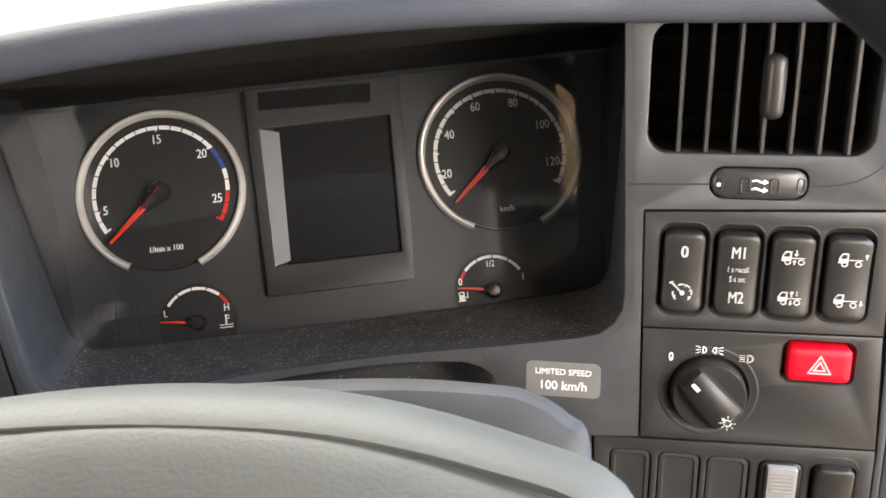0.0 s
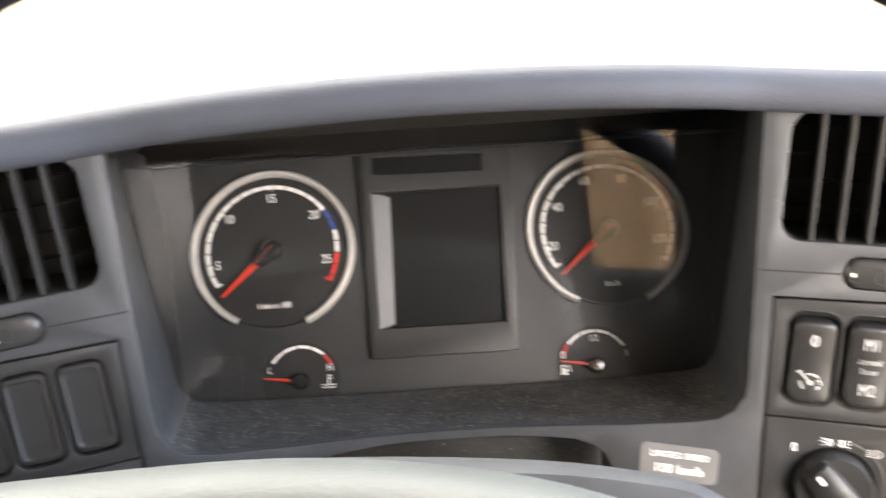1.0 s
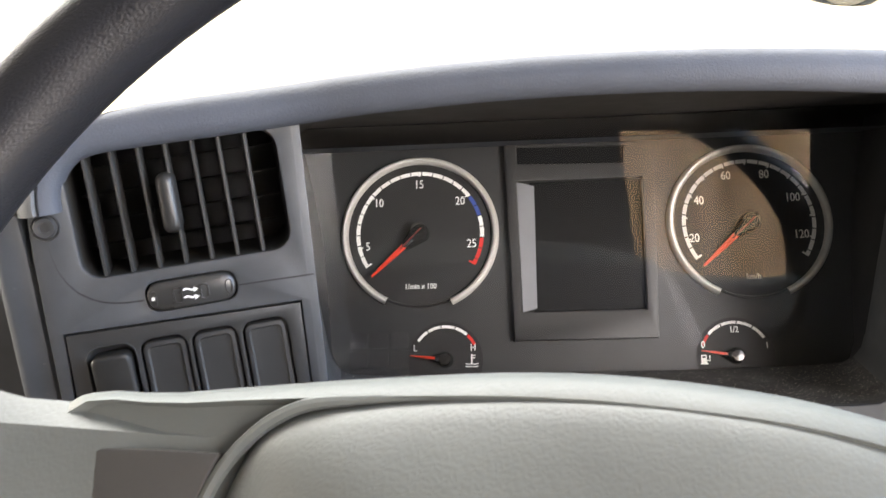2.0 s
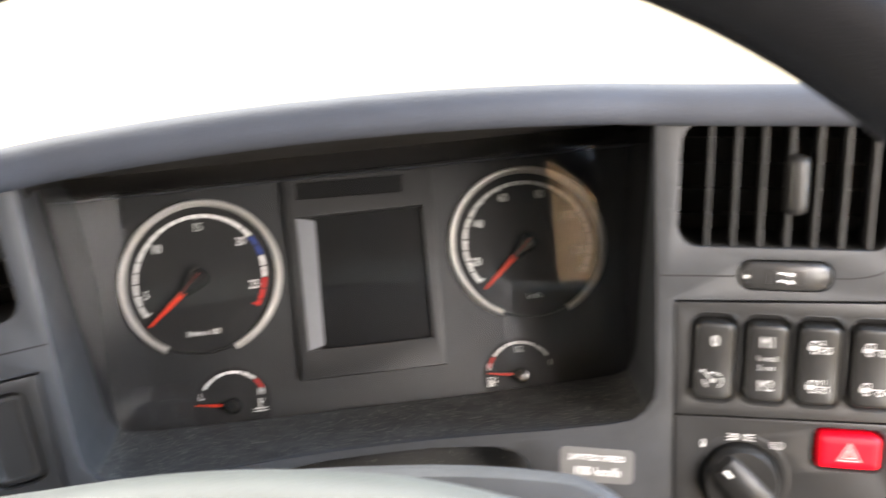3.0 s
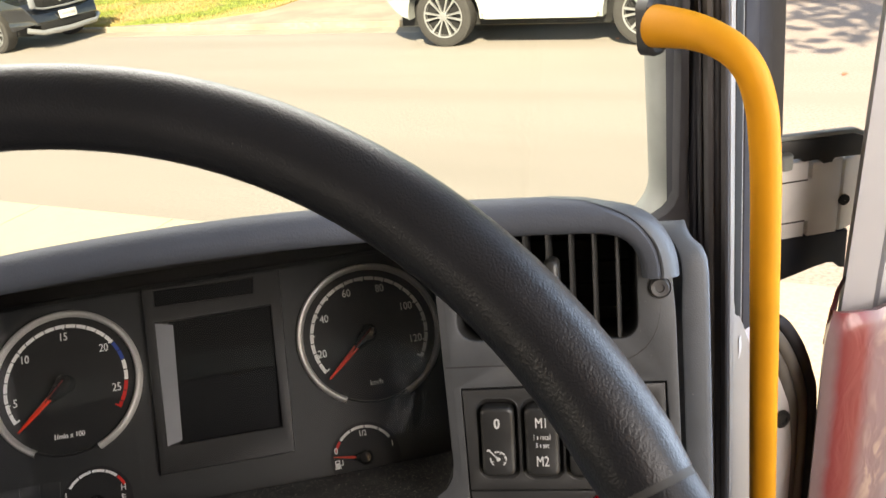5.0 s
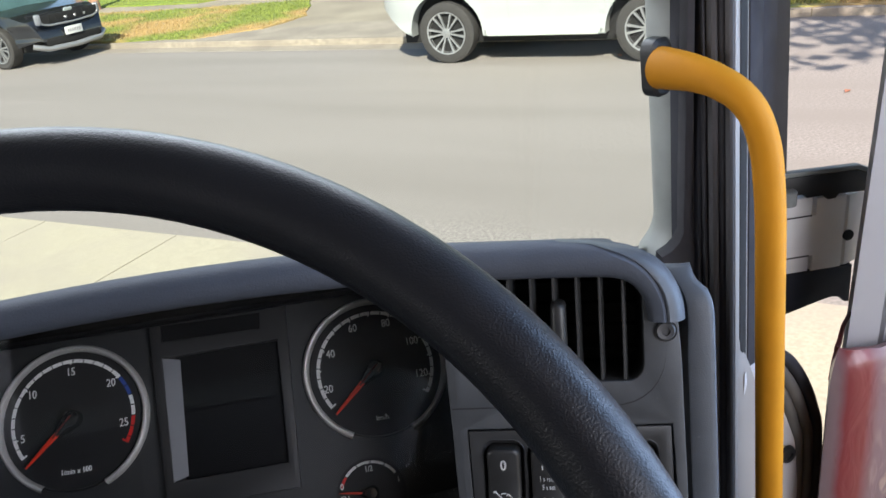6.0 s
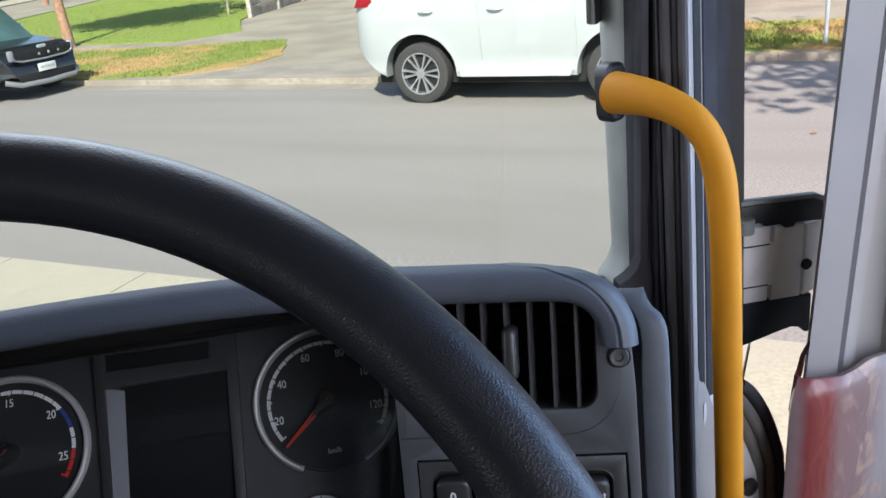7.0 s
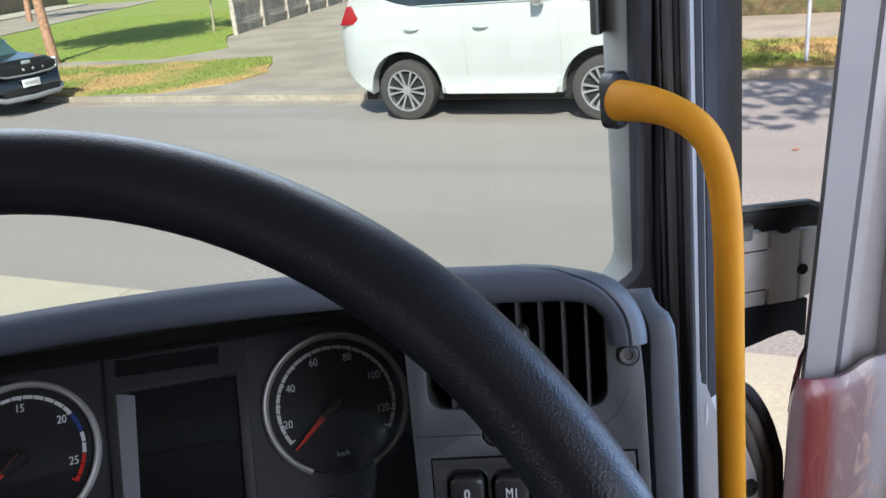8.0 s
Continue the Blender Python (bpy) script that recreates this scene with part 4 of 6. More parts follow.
for f, s in ((RF, 1), (LF, -1)):
    t = thing("vent_slider", f @ shift(s * 0.0475, 0.0152, 0), "black vent slider switch with white air flow marks", "slider switch", "vent sliders")
    part("slider_base", pillow(0.0402, 0.0132, 0.0060, ((0, -0.004), (0, -0.0002), (0.0004, 0.0006), (0.0012, 0.0011), (0.0034, 0.0013), (0.0058, 0.0013)), slider_crown), SLIDER, t, "glossy black slider")
    for x, w in ((-0.0172, 3.4), (-0.0060, 4.2), (0.0061, 4.0), (0.0172, 3.4)):
        ring = plate(mm(rrect(0, 0, w, 7.2, 1.5)), [mm(rrect(0, 0, w - 1.1, 6.1, 1.0))], 0.0, 0.0006, 0.0002)
        part("ridge", moved(ring, shift(x, -0.0002, 0.0012 + slider_crown(x, 0)) @ Matrix.Rotation(0.11 * x / 0.0172, 4, "Y")), SLIDER, t)
    flow = []
    for y in (-0.0018, 0.0018):
        flow += [bar(-0.0034 + 0.0011 * k, y + 0.0005 * math.sin(k * 1.25), -0.0022 + 0.0011 * k, y + 0.0005 * math.sin((k + 1) * 1.25), 0.0008, 0.0039) for k in range(4)]
        tip = bmesh.new()
        tip.faces.new([tip.verts.new(q) for q in ((0.0013, y - 0.0016, 0.0039), (0.0034, y - 0.0004, 0.0039), (0.0013, y + 0.0010, 0.0039))])
        flow.append(tip)
    part("flow_mark", join(*flow), WHITE_INK, t)
    part("closed_mark", plate(mm(rrect(-17.2, -0.4, 1.4, 1.6, 0.3)), (), 0.0010, 0.0022), WHITE_INK, t)

# ---- steering wheel ----
wheel = thing("steering_wheel", WHEEL, "black leather truck steering wheel with a grained hub pad", "steering wheel")
RIM, TUBE = 0.2025, 0.0134


def rim_piece(a0, a1, material, name, r=TUBE, label=""):
    n = max(6, int(abs(a1 - a0) / 3))
    loops = []
    for k in range(n + 1):
        a = radians(a0 + (a1 - a0) * k / n)
        edge = min(k, n - k)
        rr = r * (0.93 if edge == 0 else 1.0)
        d = Vector((math.cos(a), math.sin(a), 0))
        loops.append([d * (RIM + rr * math.cos(b)) + Vector((0, 0, rr * 1.03 * math.sin(b))) for b in (2 * math.pi * j / 28 for j in range(28))])
    return part(name, rings(loops, cap=(True, True)), material, wheel, label)


core = [[Vector((math.cos(a), math.sin(a), 0)) * (RIM + TUBE * 0.93 * math.cos(b)) + Vector((0, 0, TUBE * 0.95 * math.sin(b))) for b in (2 * math.pi * j / 20 for j in range(20))] for a in (2 * math.pi * k / 96 for k in range(97))]
part("rim_core", rings(core), MATT, wheel)
rim_piece(20.6, 159.4, LEATHER, "upper_rim", label="grained black upper rim")
rim_piece(160, 200, GRIP, "left_rim")
rim_piece(-20, 20, GRIP, "right_rim")
rim_piece(200.6, 339.4, LEATHER, "lower_rim")
HUB = [(-108, 50), (-70, 57.5), (-30, 61.5), (5, 61.5), (40, 57.5), (75, 47.5), (98, 36), (104, 10), (96, -50), (60, -86), (0, -95), (-60, -86), (-98, -50), (-112, 5), (-114, 35)]


def smooth_path(pts, rad, n=6):
    """A finer open curve through points, with its radii."""
    p = [Vector(q) for q in pts]
    p = [p[0] * 2 - p[1]] + p + [p[-1] * 2 - p[-2]]
    out, rr = [], []
    for i in range(1, len(p) - 2):
        for k in range(n):
            t = k / n
            out.append(0.5 * (2 * p[i] + (p[i + 1] - p[i - 1]) * t + (2 * p[i - 1] - 5 * p[i] + 4 * p[i + 1] - p[i + 2]) * t * t + (3 * p[i] - p[i - 1] - 3 * p[i + 1] + p[i + 2]) * t ** 3))
            rr.append(rad[i - 1] * (1 - t) + rad[i] * t)
    return out + [p[-2]], rr + [rad[-1]]


def smooth_loop(pts, n=4):
    """A closed Catmull-Rom curve through points."""
    out = []
    m = len(pts)
    for i in range(m):
        p0, p1, p2, p3 = (Vector((*pts[(i + k) % m], 0)) for k in (-1, 0, 1, 2))
        for k in range(n):
            t = k / n
            out.append(0.5 * (2 * p1 + (p2 - p0) * t + (2 * p0 - 5 * p1 + 4 * p2 - p3) * t * t + (3 * p1 - p0 - 3 * p2 + p3) * t ** 3))
    return out


def hub_levels(pts, levels):
    base = smooth_loop([(x / 1000, y / 1000) for x, y in pts])
    c = Vector((0, -0.015, 0))
    loops = []
    for inset, z in levels:
        lp = []
        for p in base:
            d = p - c
            q = c + d * max(0.02, 1 - inset / d.length)
            lp.append(Vector((q.x, q.y, z)))
        loops.append(lp)
    return rings(loops, cap=(True, True))


HUB_FRAME = [(-125, 50)] + HUB[1:12] + [(-115, -40), (-150, -20), (-160, 2), (-158, 44)]
part("hub_frame", hub_levels(HUB_FRAME, ((0.004, -0.075), (0, -0.045), (0.001, -0.032), (0.005, -0.022), (0.009, -0.019), (0.011, -0.021))), HUBPAD, wheel, "grey-green grained hub surround")
HUB_PAD = [(-90, 44.5)] + [(x * 0.9, y * 0.9 - 1.5) for x, y in HUB[1:13]] + [(-105, 3), (-101.5, 31)]
part("hub_pad", hub_levels(HUB_PAD, ((0, -0.035), (0.0, -0.0225), (0.0010, -0.0200), (0.0035, -0.0172), (0.008, -0.0142), (0.016, -0.0102), (0.028, -0.0062), (0.045, -0.0028), (0.062, -0.0008), (0.08, 0.0))), HUBPAD, wheel, "grained airbag pad")
for s in (-1, 1):
    loops = []
    for x, y0, y1, z, th in ((0.080, -0.030, 0.038, -0.034, 0.020), (0.125, -0.024, 0.033, -0.030, 0.018), (0.165, -0.020, 0.029, -0.020, 0.015), (0.195, -0.022, 0.032, -0.004, 0.011)):
        loops.append([Vector((s * x, y, z + dz)) for y, dz in ((y0, -th), (y0 - 0.002, 0), (y0 + 0.006, th * 0.55), ((y0 + y1) / 2, th * 0.6), (y1 - 0.006, th * 0.55), (y1 + 0.001, 0.0), (y1, -th))])
    turn = pose(0, 0, 0, 0, 0, -5)
    sp = part("spoke", moved(rings(loops, cap=(True, True)), turn), HUBPAD, wheel, "moulded spoke")
    if s > 0:
        panel = moved(pillow(0.060, 0.038, 0.008, ((0, -0.004), (0, 0.003), (0.001, 0.0045), (0.006, 0.005))), turn @ shift(0.120, 0.002, -0.0205))
    else:
        panel = plate(mm([(-168, 17.5), (-165.3, 22.8), (-162, 26.6), (-154.7, 30.3), (-147, 32.5), (-123.6, 34), (-104.8, 34.4), (-107, 29.5), (-111, 18), (-113, 5), (-114, -10), (-122, -16), (-160, -10), (-168, 0)]), (), -0.028, -0.0168, 0.0008)
    part("button_panel", panel, SPOKE, sp, "dark spoke control panel")
piping, girth = smooth_path([(-30, 52.6, -0.0215), (-55, 51.4, -0.0205), (-73.4, 49.4, -0.0195), (-84.9, 47.4, -0.019), (-93.2, 43.2, -0.019), (-99, 38.0, -0.019), (-103, 33.0, -0.019), (-106.3, 27, -0.019), (-109, 18.5, -0.019), (-111, 6, -0.020), (-110, -14, -0.021)],
                            [0.0004, 0.0008, 0.0013, 0.0017] + [0.0019] * 7)
part("piping", tube([(p.x / 1000, p.y / 1000, p.z) for p in piping], girth, 8), HUBPAD, wheel, "raised seam round the pad")

# steering column
col = thing("steering_column", WHEEL @ shift(0.003, 0.002, -0.080), "dark grey moulded steering column shroud", "steering column")
SHROUD = [(-88, 40), (-70, 55), (-30, 60), (30, 61), (66, 58), (78, 55), (87, 49), (93, 40), (90, 0), (70, -60), (-70, -60), (-90, 0)]
part("shroud", hub_levels(SHROUD, ((0.010, -0.16), (0.004, -0.08), (0, -0.02), (0.0015, -0.008), (0.004, -0.002), (0.010, 0.0))), DASH, col)
gaiter = thing("column_gaiter", shift(MID, 0.36, 2.06), "dusty black gaiter in the recess below the dials", "gaiter")
part("gaiter_shell", pillow(0.164, 0.10, 0.016, ((0, -0.03), (0, 0.003), (0.0015, 0.006), (0.005, 0.008), (0.012, 0.0085)), lambda x, y: -0.10 * x * x), GAITER, gaiter)
gaiter.children[0].matrix_world = axes((MID + 0.002, 0.374, 2.0225), (1, 0, 0), (0, 0.29, 0.957))

# Matt black block added behind the gaiter to stop light and darken the recess.
dpart("column_cavity", box(MID, 0.415, 1.975, 0.26, 0.04, 0.15), MATT)

# ---- windscreen pillar, door frame and rail ----
LEAN_V = Vector((-0.018, 0.045, 1.0))


def upright(pts, z0, z1, material, name, label, category="door frame", lean=LEAN_V, parent=None):
    """An upright profile in plan at z = 2.2, drawn out along the lean of the pillar."""
    loops = [[Vector((x, y, 2.2)) + lean * (z - 2.2) for x, y in pts] for z in (z0, (z0 + z1) / 2, z1)]
    bm = rings(loops, cap=(True, True))
    if parent:
        return part(name, bm, material, parent)
    return single(name, bm, material, label, category, kind="structure")


pillar = tagged(new("pillar_frame"), "dark ribbed windscreen pillar with black rubber seals", "pillar", kind="structure")


def sight(r, y):
    """A plan point of the pillar by its bearing and depth."""
    return (0.068 + r * (y + 0.039), y)


def strip(name, material, r0, y0, r1, y1, z0=1.6, z1=3.0, bulge=0.0035, lean=LEAN_V):
    m = sight((r0 + r1) / 2, (y0 + y1) / 2 - bulge)
    a, b = sight(r0, y0), sight(r1, y1)
    upright([a, sight(r0 + (r1 - r0) * 0.2, y0 + (y1 - y0) * 0.2 - bulge * 0.7), m, sight(r0 + (r1 - r0) * 0.8, y0 + (y1 - y0) * 0.8 - bulge * 0.7), b,
             (b[0] + 0.012, b[1] + 0.02), (a[0] + 0.016, a[1] + 0.012)], z0, z1, material, name, "", lean=lean, parent=pillar)


A_LEAN = Vector((0.0, 0.045, 1.0))
edge_rows = []
for z, dl, dr in ((2.19, -0.0150, -0.0200), (2.206, -0.0110, -0.0140), (2.2105, -0.0062, -0.0095), (2.2145, -0.0034, -0.0058), (2.2185, -0.0016, -0.0032), (2.2225, -0.0006, -0.0014), (2.228, 0, 0), (2.26, 0, 0), (2.5, 0, 0), (3.0, 0, 0)):
    section = []
    for share, y in ((0.35, 0.489), (0.02, 0.482), (0.0, 0.477), (0.08, 0.4715), (0.25, 0.467), (0.5, 0.4630), (0.8, 0.4600), (1.0, 0.4588), (1.3, 0.4600)):
        x = (0.2757 + dl) * (1 - share) + (0.2845 + dr) * share
        section.append(Vector((x - 0.022 * (z - 2.23), y + 0.045 * (z - 2.23) + dl * 0.2, z)))
    edge_rows.append(section)
part("pillar_edge", sheet(edge_rows), PALE, pillar, "pale grey rounded inner edge")
strip("pillar_trim", TRIM, 0.4255, 0.4590, 0.4560, 0.4470, 2.0, 3.0, 0.004, A_LEAN)
strip("pillar_rib", TRIM, 0.4570, 0.4460, 0.4700, 0.4400, lean=A_LEAN)
RIB = mat("ribbed_seal_grey", (0.066, 0.063, 0.066), 0.6, spec=0.2, var=0.12, scale=30, bump=0.15, bscale=900)
strip("pillar_seal", RUBBER, 0.4706, 0.4392, 0.4790, 0.4350)
strip("pillar_rib", RIB, 0.4796, 0.4340, 0.4945, 0.4280, bulge=0.003)
strip("pillar_seal", RUBBER, 0.4948, 0.4285, 0.5045, 0.4250, bulge=0.001)
strip("pillar_rib", RIB, 0.5048, 0.4240, 0.5180, 0.4198, bulge=0.002)
# White jamb paint toned down to grey: its shade is put into the colour.
JAMB_DIMMED = mat("dimmed_jamb_white", (0.28, 0.260, 0.245), 0.4, var=0.06, scale=12)
strip("jamb_edge", JAMB_DIMMED, 0.5181, 0.4196, 0.5240, 0.4218, bulge=0.001)
strip("jamb_rib", MATT, 0.5241, 0.4235, 0.5345, 0.4280, bulge=0.002)
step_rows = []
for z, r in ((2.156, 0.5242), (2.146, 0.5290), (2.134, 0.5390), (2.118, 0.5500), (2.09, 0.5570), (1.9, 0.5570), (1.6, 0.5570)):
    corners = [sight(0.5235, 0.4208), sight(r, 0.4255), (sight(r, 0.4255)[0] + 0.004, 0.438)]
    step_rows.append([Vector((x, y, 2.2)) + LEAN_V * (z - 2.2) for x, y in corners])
part("jamb_step", sheet(step_rows), JAMB_DIMMED, pillar, "white lower jamb toned down in colour")
strip("jamb_seal", RUBBER, 0.5350, 0.4300, 0.5520, 0.4380)
strip("jamb_seal", RUBBER, 0.5530, 0.4480, 0.5700, 0.4620)
strip("jamb_panel", TRIM, 0.5705, 0.4700, 0.5850, 0.5020, 2.14)
strip("pillar_bracket", BLACK, 0.3785, 0.4700, 0.3925, 0.4640, 2.375, 3.0, 0.006, A_LEAN)

FOOT = [(0.2665, 2.190), (0.2945, 2.190), (0.2945, 2.2062), (0.2897, 2.2167), (0.2868, 2.2260), (0.2864, 2.80), (0.2830, 2.80), (0.2812, 2.2269), (0.2785, 2.2205), (0.2740, 2.2158), (0.2668, 2.2120)]
part("pillar_foot", moved(plate(FOOT, (), -0.006, 0.006, 0.001), axes((0, 0.450, 0), (1, 0, 0), (0, 0, 1))), RUBBER, pillar)

rail = thing("grab_handle", shift(0.262, 0.439, 2.336), "yellow painted steel grab handle beside the door opening", "grab handle")
RAIL_INV = rail.matrix_world.inverted()
rail_pts = [(0.2640, 0.440, 2.3385), (0.2680, 0.430, 2.3388), (0.2740, 0.417, 2.3385), (0.2810, 0.4035, 2.3360), (0.2885, 0.3915, 2.3300), (0.2950, 0.3840, 2.319), (0.2998, 0.3805, 2.302), (0.3025, 0.3794, 2.283), (0.3050, 0.379, 2.255),
            (0.3079, 0.379, 2.2), (0.3132, 0.379, 2.1), (0.3238, 0.379, 1.9), (0.334, 0.379, 1.7)]
part("tube", moved(tube(*smooth_path(rail_pts, [0.0125, 0.0118, 0.0106, 0.0096, 0.0090] + [0.0086] * 8), 24), RAIL_INV), YELLOW, rail)
part("mount", moved(pillow(0.019, 0.035, 0.007, ((0, -0.006), (0, 0.002), (0.002, 0.004), (0.005, 0.004), (0.007, 0.001))), RAIL_INV @ axes((0.2655, 0.4470, 2.3375), (0.85, 0.5, 0.03), (0, 0.04, 1))), BLACK, rail, "black mounting socket")

# ---- open door ----
STRAP = mat("blue_black_strap", (0.012, 0.015, 0.024), 0.5, var=0.15, scale=20)
door = thing("cab_door", shift(0.395, 0.43, 1.7), "open white truck cab door with a red edge band", "door")
DOOR_INV = door.matrix_world.inverted()


def door_part(name, bm, material, label=""):
    return part(name, moved(bm, DOOR_INV), material, door, label)


DLEAN = Vector((0.0408, 0.0064, 1))


def door_post(pts, z0, z1):
    return rings([[Vector((x, y, 2.2)) + DLEAN * (z - 2.2) for x, y in pts] for z in (z0, z1)], cap=(True, True))


door_part("window_post", door_post([(0.392, 0.421), (0.4085, 0.4125), (0.4095, 0.420), (0.4125, 0.420), (0.4135, 0.4140), (0.4200, 0.4125), (0.4210, 0.420), (0.424, 0.420), (0.430, 0.45), (0.414, 0.44)], 2.10, 3.0), DIMMED_WHITE)
door_part("inner_panel", door_post([(0.424, 0.424), (0.50, 0.41), (1.25, 0.36), (1.25, 0.45), (0.424, 0.47)], 1.55, 2.62), DIMMED_WHITE)
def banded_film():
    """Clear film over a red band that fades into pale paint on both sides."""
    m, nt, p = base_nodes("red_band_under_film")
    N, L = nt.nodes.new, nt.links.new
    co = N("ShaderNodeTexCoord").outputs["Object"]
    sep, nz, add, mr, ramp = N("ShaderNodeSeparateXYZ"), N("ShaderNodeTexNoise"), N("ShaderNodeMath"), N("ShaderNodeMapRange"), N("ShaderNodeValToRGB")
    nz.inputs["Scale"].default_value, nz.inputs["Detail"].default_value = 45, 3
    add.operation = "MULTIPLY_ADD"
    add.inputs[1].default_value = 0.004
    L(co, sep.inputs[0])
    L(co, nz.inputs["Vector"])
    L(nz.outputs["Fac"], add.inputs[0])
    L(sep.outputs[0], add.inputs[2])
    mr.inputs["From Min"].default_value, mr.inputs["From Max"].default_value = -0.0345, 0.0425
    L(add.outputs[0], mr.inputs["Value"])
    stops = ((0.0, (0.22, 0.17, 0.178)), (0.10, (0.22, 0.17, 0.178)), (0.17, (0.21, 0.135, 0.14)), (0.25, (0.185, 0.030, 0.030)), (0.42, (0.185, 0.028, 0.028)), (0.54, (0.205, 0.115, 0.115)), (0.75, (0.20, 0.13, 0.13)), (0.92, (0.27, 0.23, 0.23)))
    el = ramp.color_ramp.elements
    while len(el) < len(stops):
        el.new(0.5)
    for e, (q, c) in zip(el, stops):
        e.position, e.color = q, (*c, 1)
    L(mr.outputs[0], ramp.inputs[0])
    # pale wrinkled patches on one side of the band
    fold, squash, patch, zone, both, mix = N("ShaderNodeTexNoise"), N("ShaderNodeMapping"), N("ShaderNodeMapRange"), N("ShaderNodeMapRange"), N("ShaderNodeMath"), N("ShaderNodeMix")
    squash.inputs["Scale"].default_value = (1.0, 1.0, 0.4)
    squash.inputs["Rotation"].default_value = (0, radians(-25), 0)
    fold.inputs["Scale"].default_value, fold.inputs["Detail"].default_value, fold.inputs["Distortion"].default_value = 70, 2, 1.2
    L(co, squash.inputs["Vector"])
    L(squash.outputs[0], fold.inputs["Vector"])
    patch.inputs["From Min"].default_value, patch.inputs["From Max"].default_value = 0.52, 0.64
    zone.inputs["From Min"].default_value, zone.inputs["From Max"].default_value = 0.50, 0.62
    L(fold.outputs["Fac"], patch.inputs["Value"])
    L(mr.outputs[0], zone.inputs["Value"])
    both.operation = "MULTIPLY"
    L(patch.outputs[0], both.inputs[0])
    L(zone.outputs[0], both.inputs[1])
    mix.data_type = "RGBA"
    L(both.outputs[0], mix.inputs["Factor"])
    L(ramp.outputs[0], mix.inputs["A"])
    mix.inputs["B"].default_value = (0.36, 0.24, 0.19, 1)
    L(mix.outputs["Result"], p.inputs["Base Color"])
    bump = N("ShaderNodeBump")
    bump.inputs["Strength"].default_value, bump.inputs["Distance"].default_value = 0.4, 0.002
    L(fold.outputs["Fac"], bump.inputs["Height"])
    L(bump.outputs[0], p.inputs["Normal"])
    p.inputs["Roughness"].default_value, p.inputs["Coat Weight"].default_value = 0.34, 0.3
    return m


COLUMN = [(0.3950, 0.440), (0.3810, 0.424), (0.3705, 0.4080), (0.3672, 0.4020), (0.3720, 0.3980), (0.3800, 0.3958), (0.3900, 0.3948), (0.4000, 0.3942), (0.4100, 0.3938), (0.4200, 0.3934), (0.4300, 0.3930), (0.4420, 0.3925)]
film_rows = []
for k in range(64):
    z = 1.6 + 0.515 * min(1, k / 40) + 0.028 * max(0, (k - 40) / 23)
    top = max(0.0, (z - 2.112) / 0.031)
    row = []
    for i, (x, y) in enumerate(COLUMN):
        inset = 0.014 * top ** 3 * max(0, 1 - i / 7)
        wrinkle = 0.0016 * noise.noise(Vector((x * 90, z * 30, 3.0))) * smoothstep((x - 0.385) / 0.03)
        row.append(Vector((x + inset, y + 0.006 * top ** 4 + wrinkle, z + 0.012 * top * smoothstep((x - 0.404) / 0.02) + 0.003 * top * noise.noise(Vector((x * 120, 0.0, 1.0))))))
    film_rows.append(row)
film_rows.append([v + Vector((0.001, 0.006, -0.002)) for v in film_rows[-1]])
film_rows.append([v + Vector((0.0, 0.004, -0.03)) for v in film_rows[-1]])
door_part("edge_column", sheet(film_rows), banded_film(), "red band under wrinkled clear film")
door_part("edge_trim", rings([[Vector((x, y, z)) for x, y in ((0.4425, 0.3900), (0.4700, 0.3885), (0.4700, 0.43), (0.4425, 0.43))] for z in (1.6, 2.6)], cap=(True, True)), DIMMED_WHITE)
FACE_Y = axes((0, 0.494, 0), (1, 0, 0), (0, 0, 1))
leaf_out = [(0.366, 2.1605), (0.3965, 2.1605), (0.3965, 2.1725), (0.3995, 2.1725), (0.3995, 2.160), (0.4225, 2.160), (0.4225, 2.218), (0.3995, 2.218), (0.3995, 2.2055), (0.3965, 2.2055), (0.3965, 2.2195), (0.366, 2.2195)]
hinge = door_part("hinge", join(moved(plate(leaf_out, (), -0.009, 0.009, 0.0012), FACE_Y), moved(box(0.0, 0.0, 0.0, 0.026, 0.016, 0.057, 0.0025), shift(0.4330, 0.4970, 2.1885) @ Matrix.Rotation(radians(24), 4, "Z"))), WHITE_STEEL, "white painted steel hinge with a bolt hole")
for z in (2.2055, 2.1735):
    part("hinge_joint", moved(box(0.381, 0.4849, z, 0.030, 0.0010, 0.0009), DOOR_INV), MATT, hinge)
part("hinge_pin", moved(lathe([(0.0001, 0.0105), (0.0062, 0.0105), (0.0072, 0.0095), (0.0072, 0.0)], 20), DOOR_INV @ shift(0.3725, 0.4800, 2.2195)), SILL_GREY, hinge, "round grey pin head")
part("hinge_core", moved(box(0.384, 0.507, 2.19, 0.05, 0.012, 0.066), DOOR_INV), MATT, hinge)
part("bolt_hole", moved(lathe([(0.0042, 0.0), (0.0042, 0.0012), (0.0001, 0.0012)], 18), DOOR_INV @ axes((0.4255, 0.4848, 2.1855), (1, 0, 0), (0, 0, 1))), MATT, hinge)
cover_out = [(0.34, 2.2205), (0.376, 2.2205), (0.378, 2.2235), (0.388, 2.2235), (0.390, 2.2205), (0.402, 2.2205), (0.406, 2.2170), (0.412, 2.2170), (0.414, 2.2200), (0.440, 2.2190), (0.440, 2.2310), (0.426, 2.2365), (0.34, 2.2385)]
cov = door_part("hinge_cover", moved(plate(cover_out, (), 0.004, 0.012, 0.0012), FACE_Y), BLACK, "black plastic hinge cover")
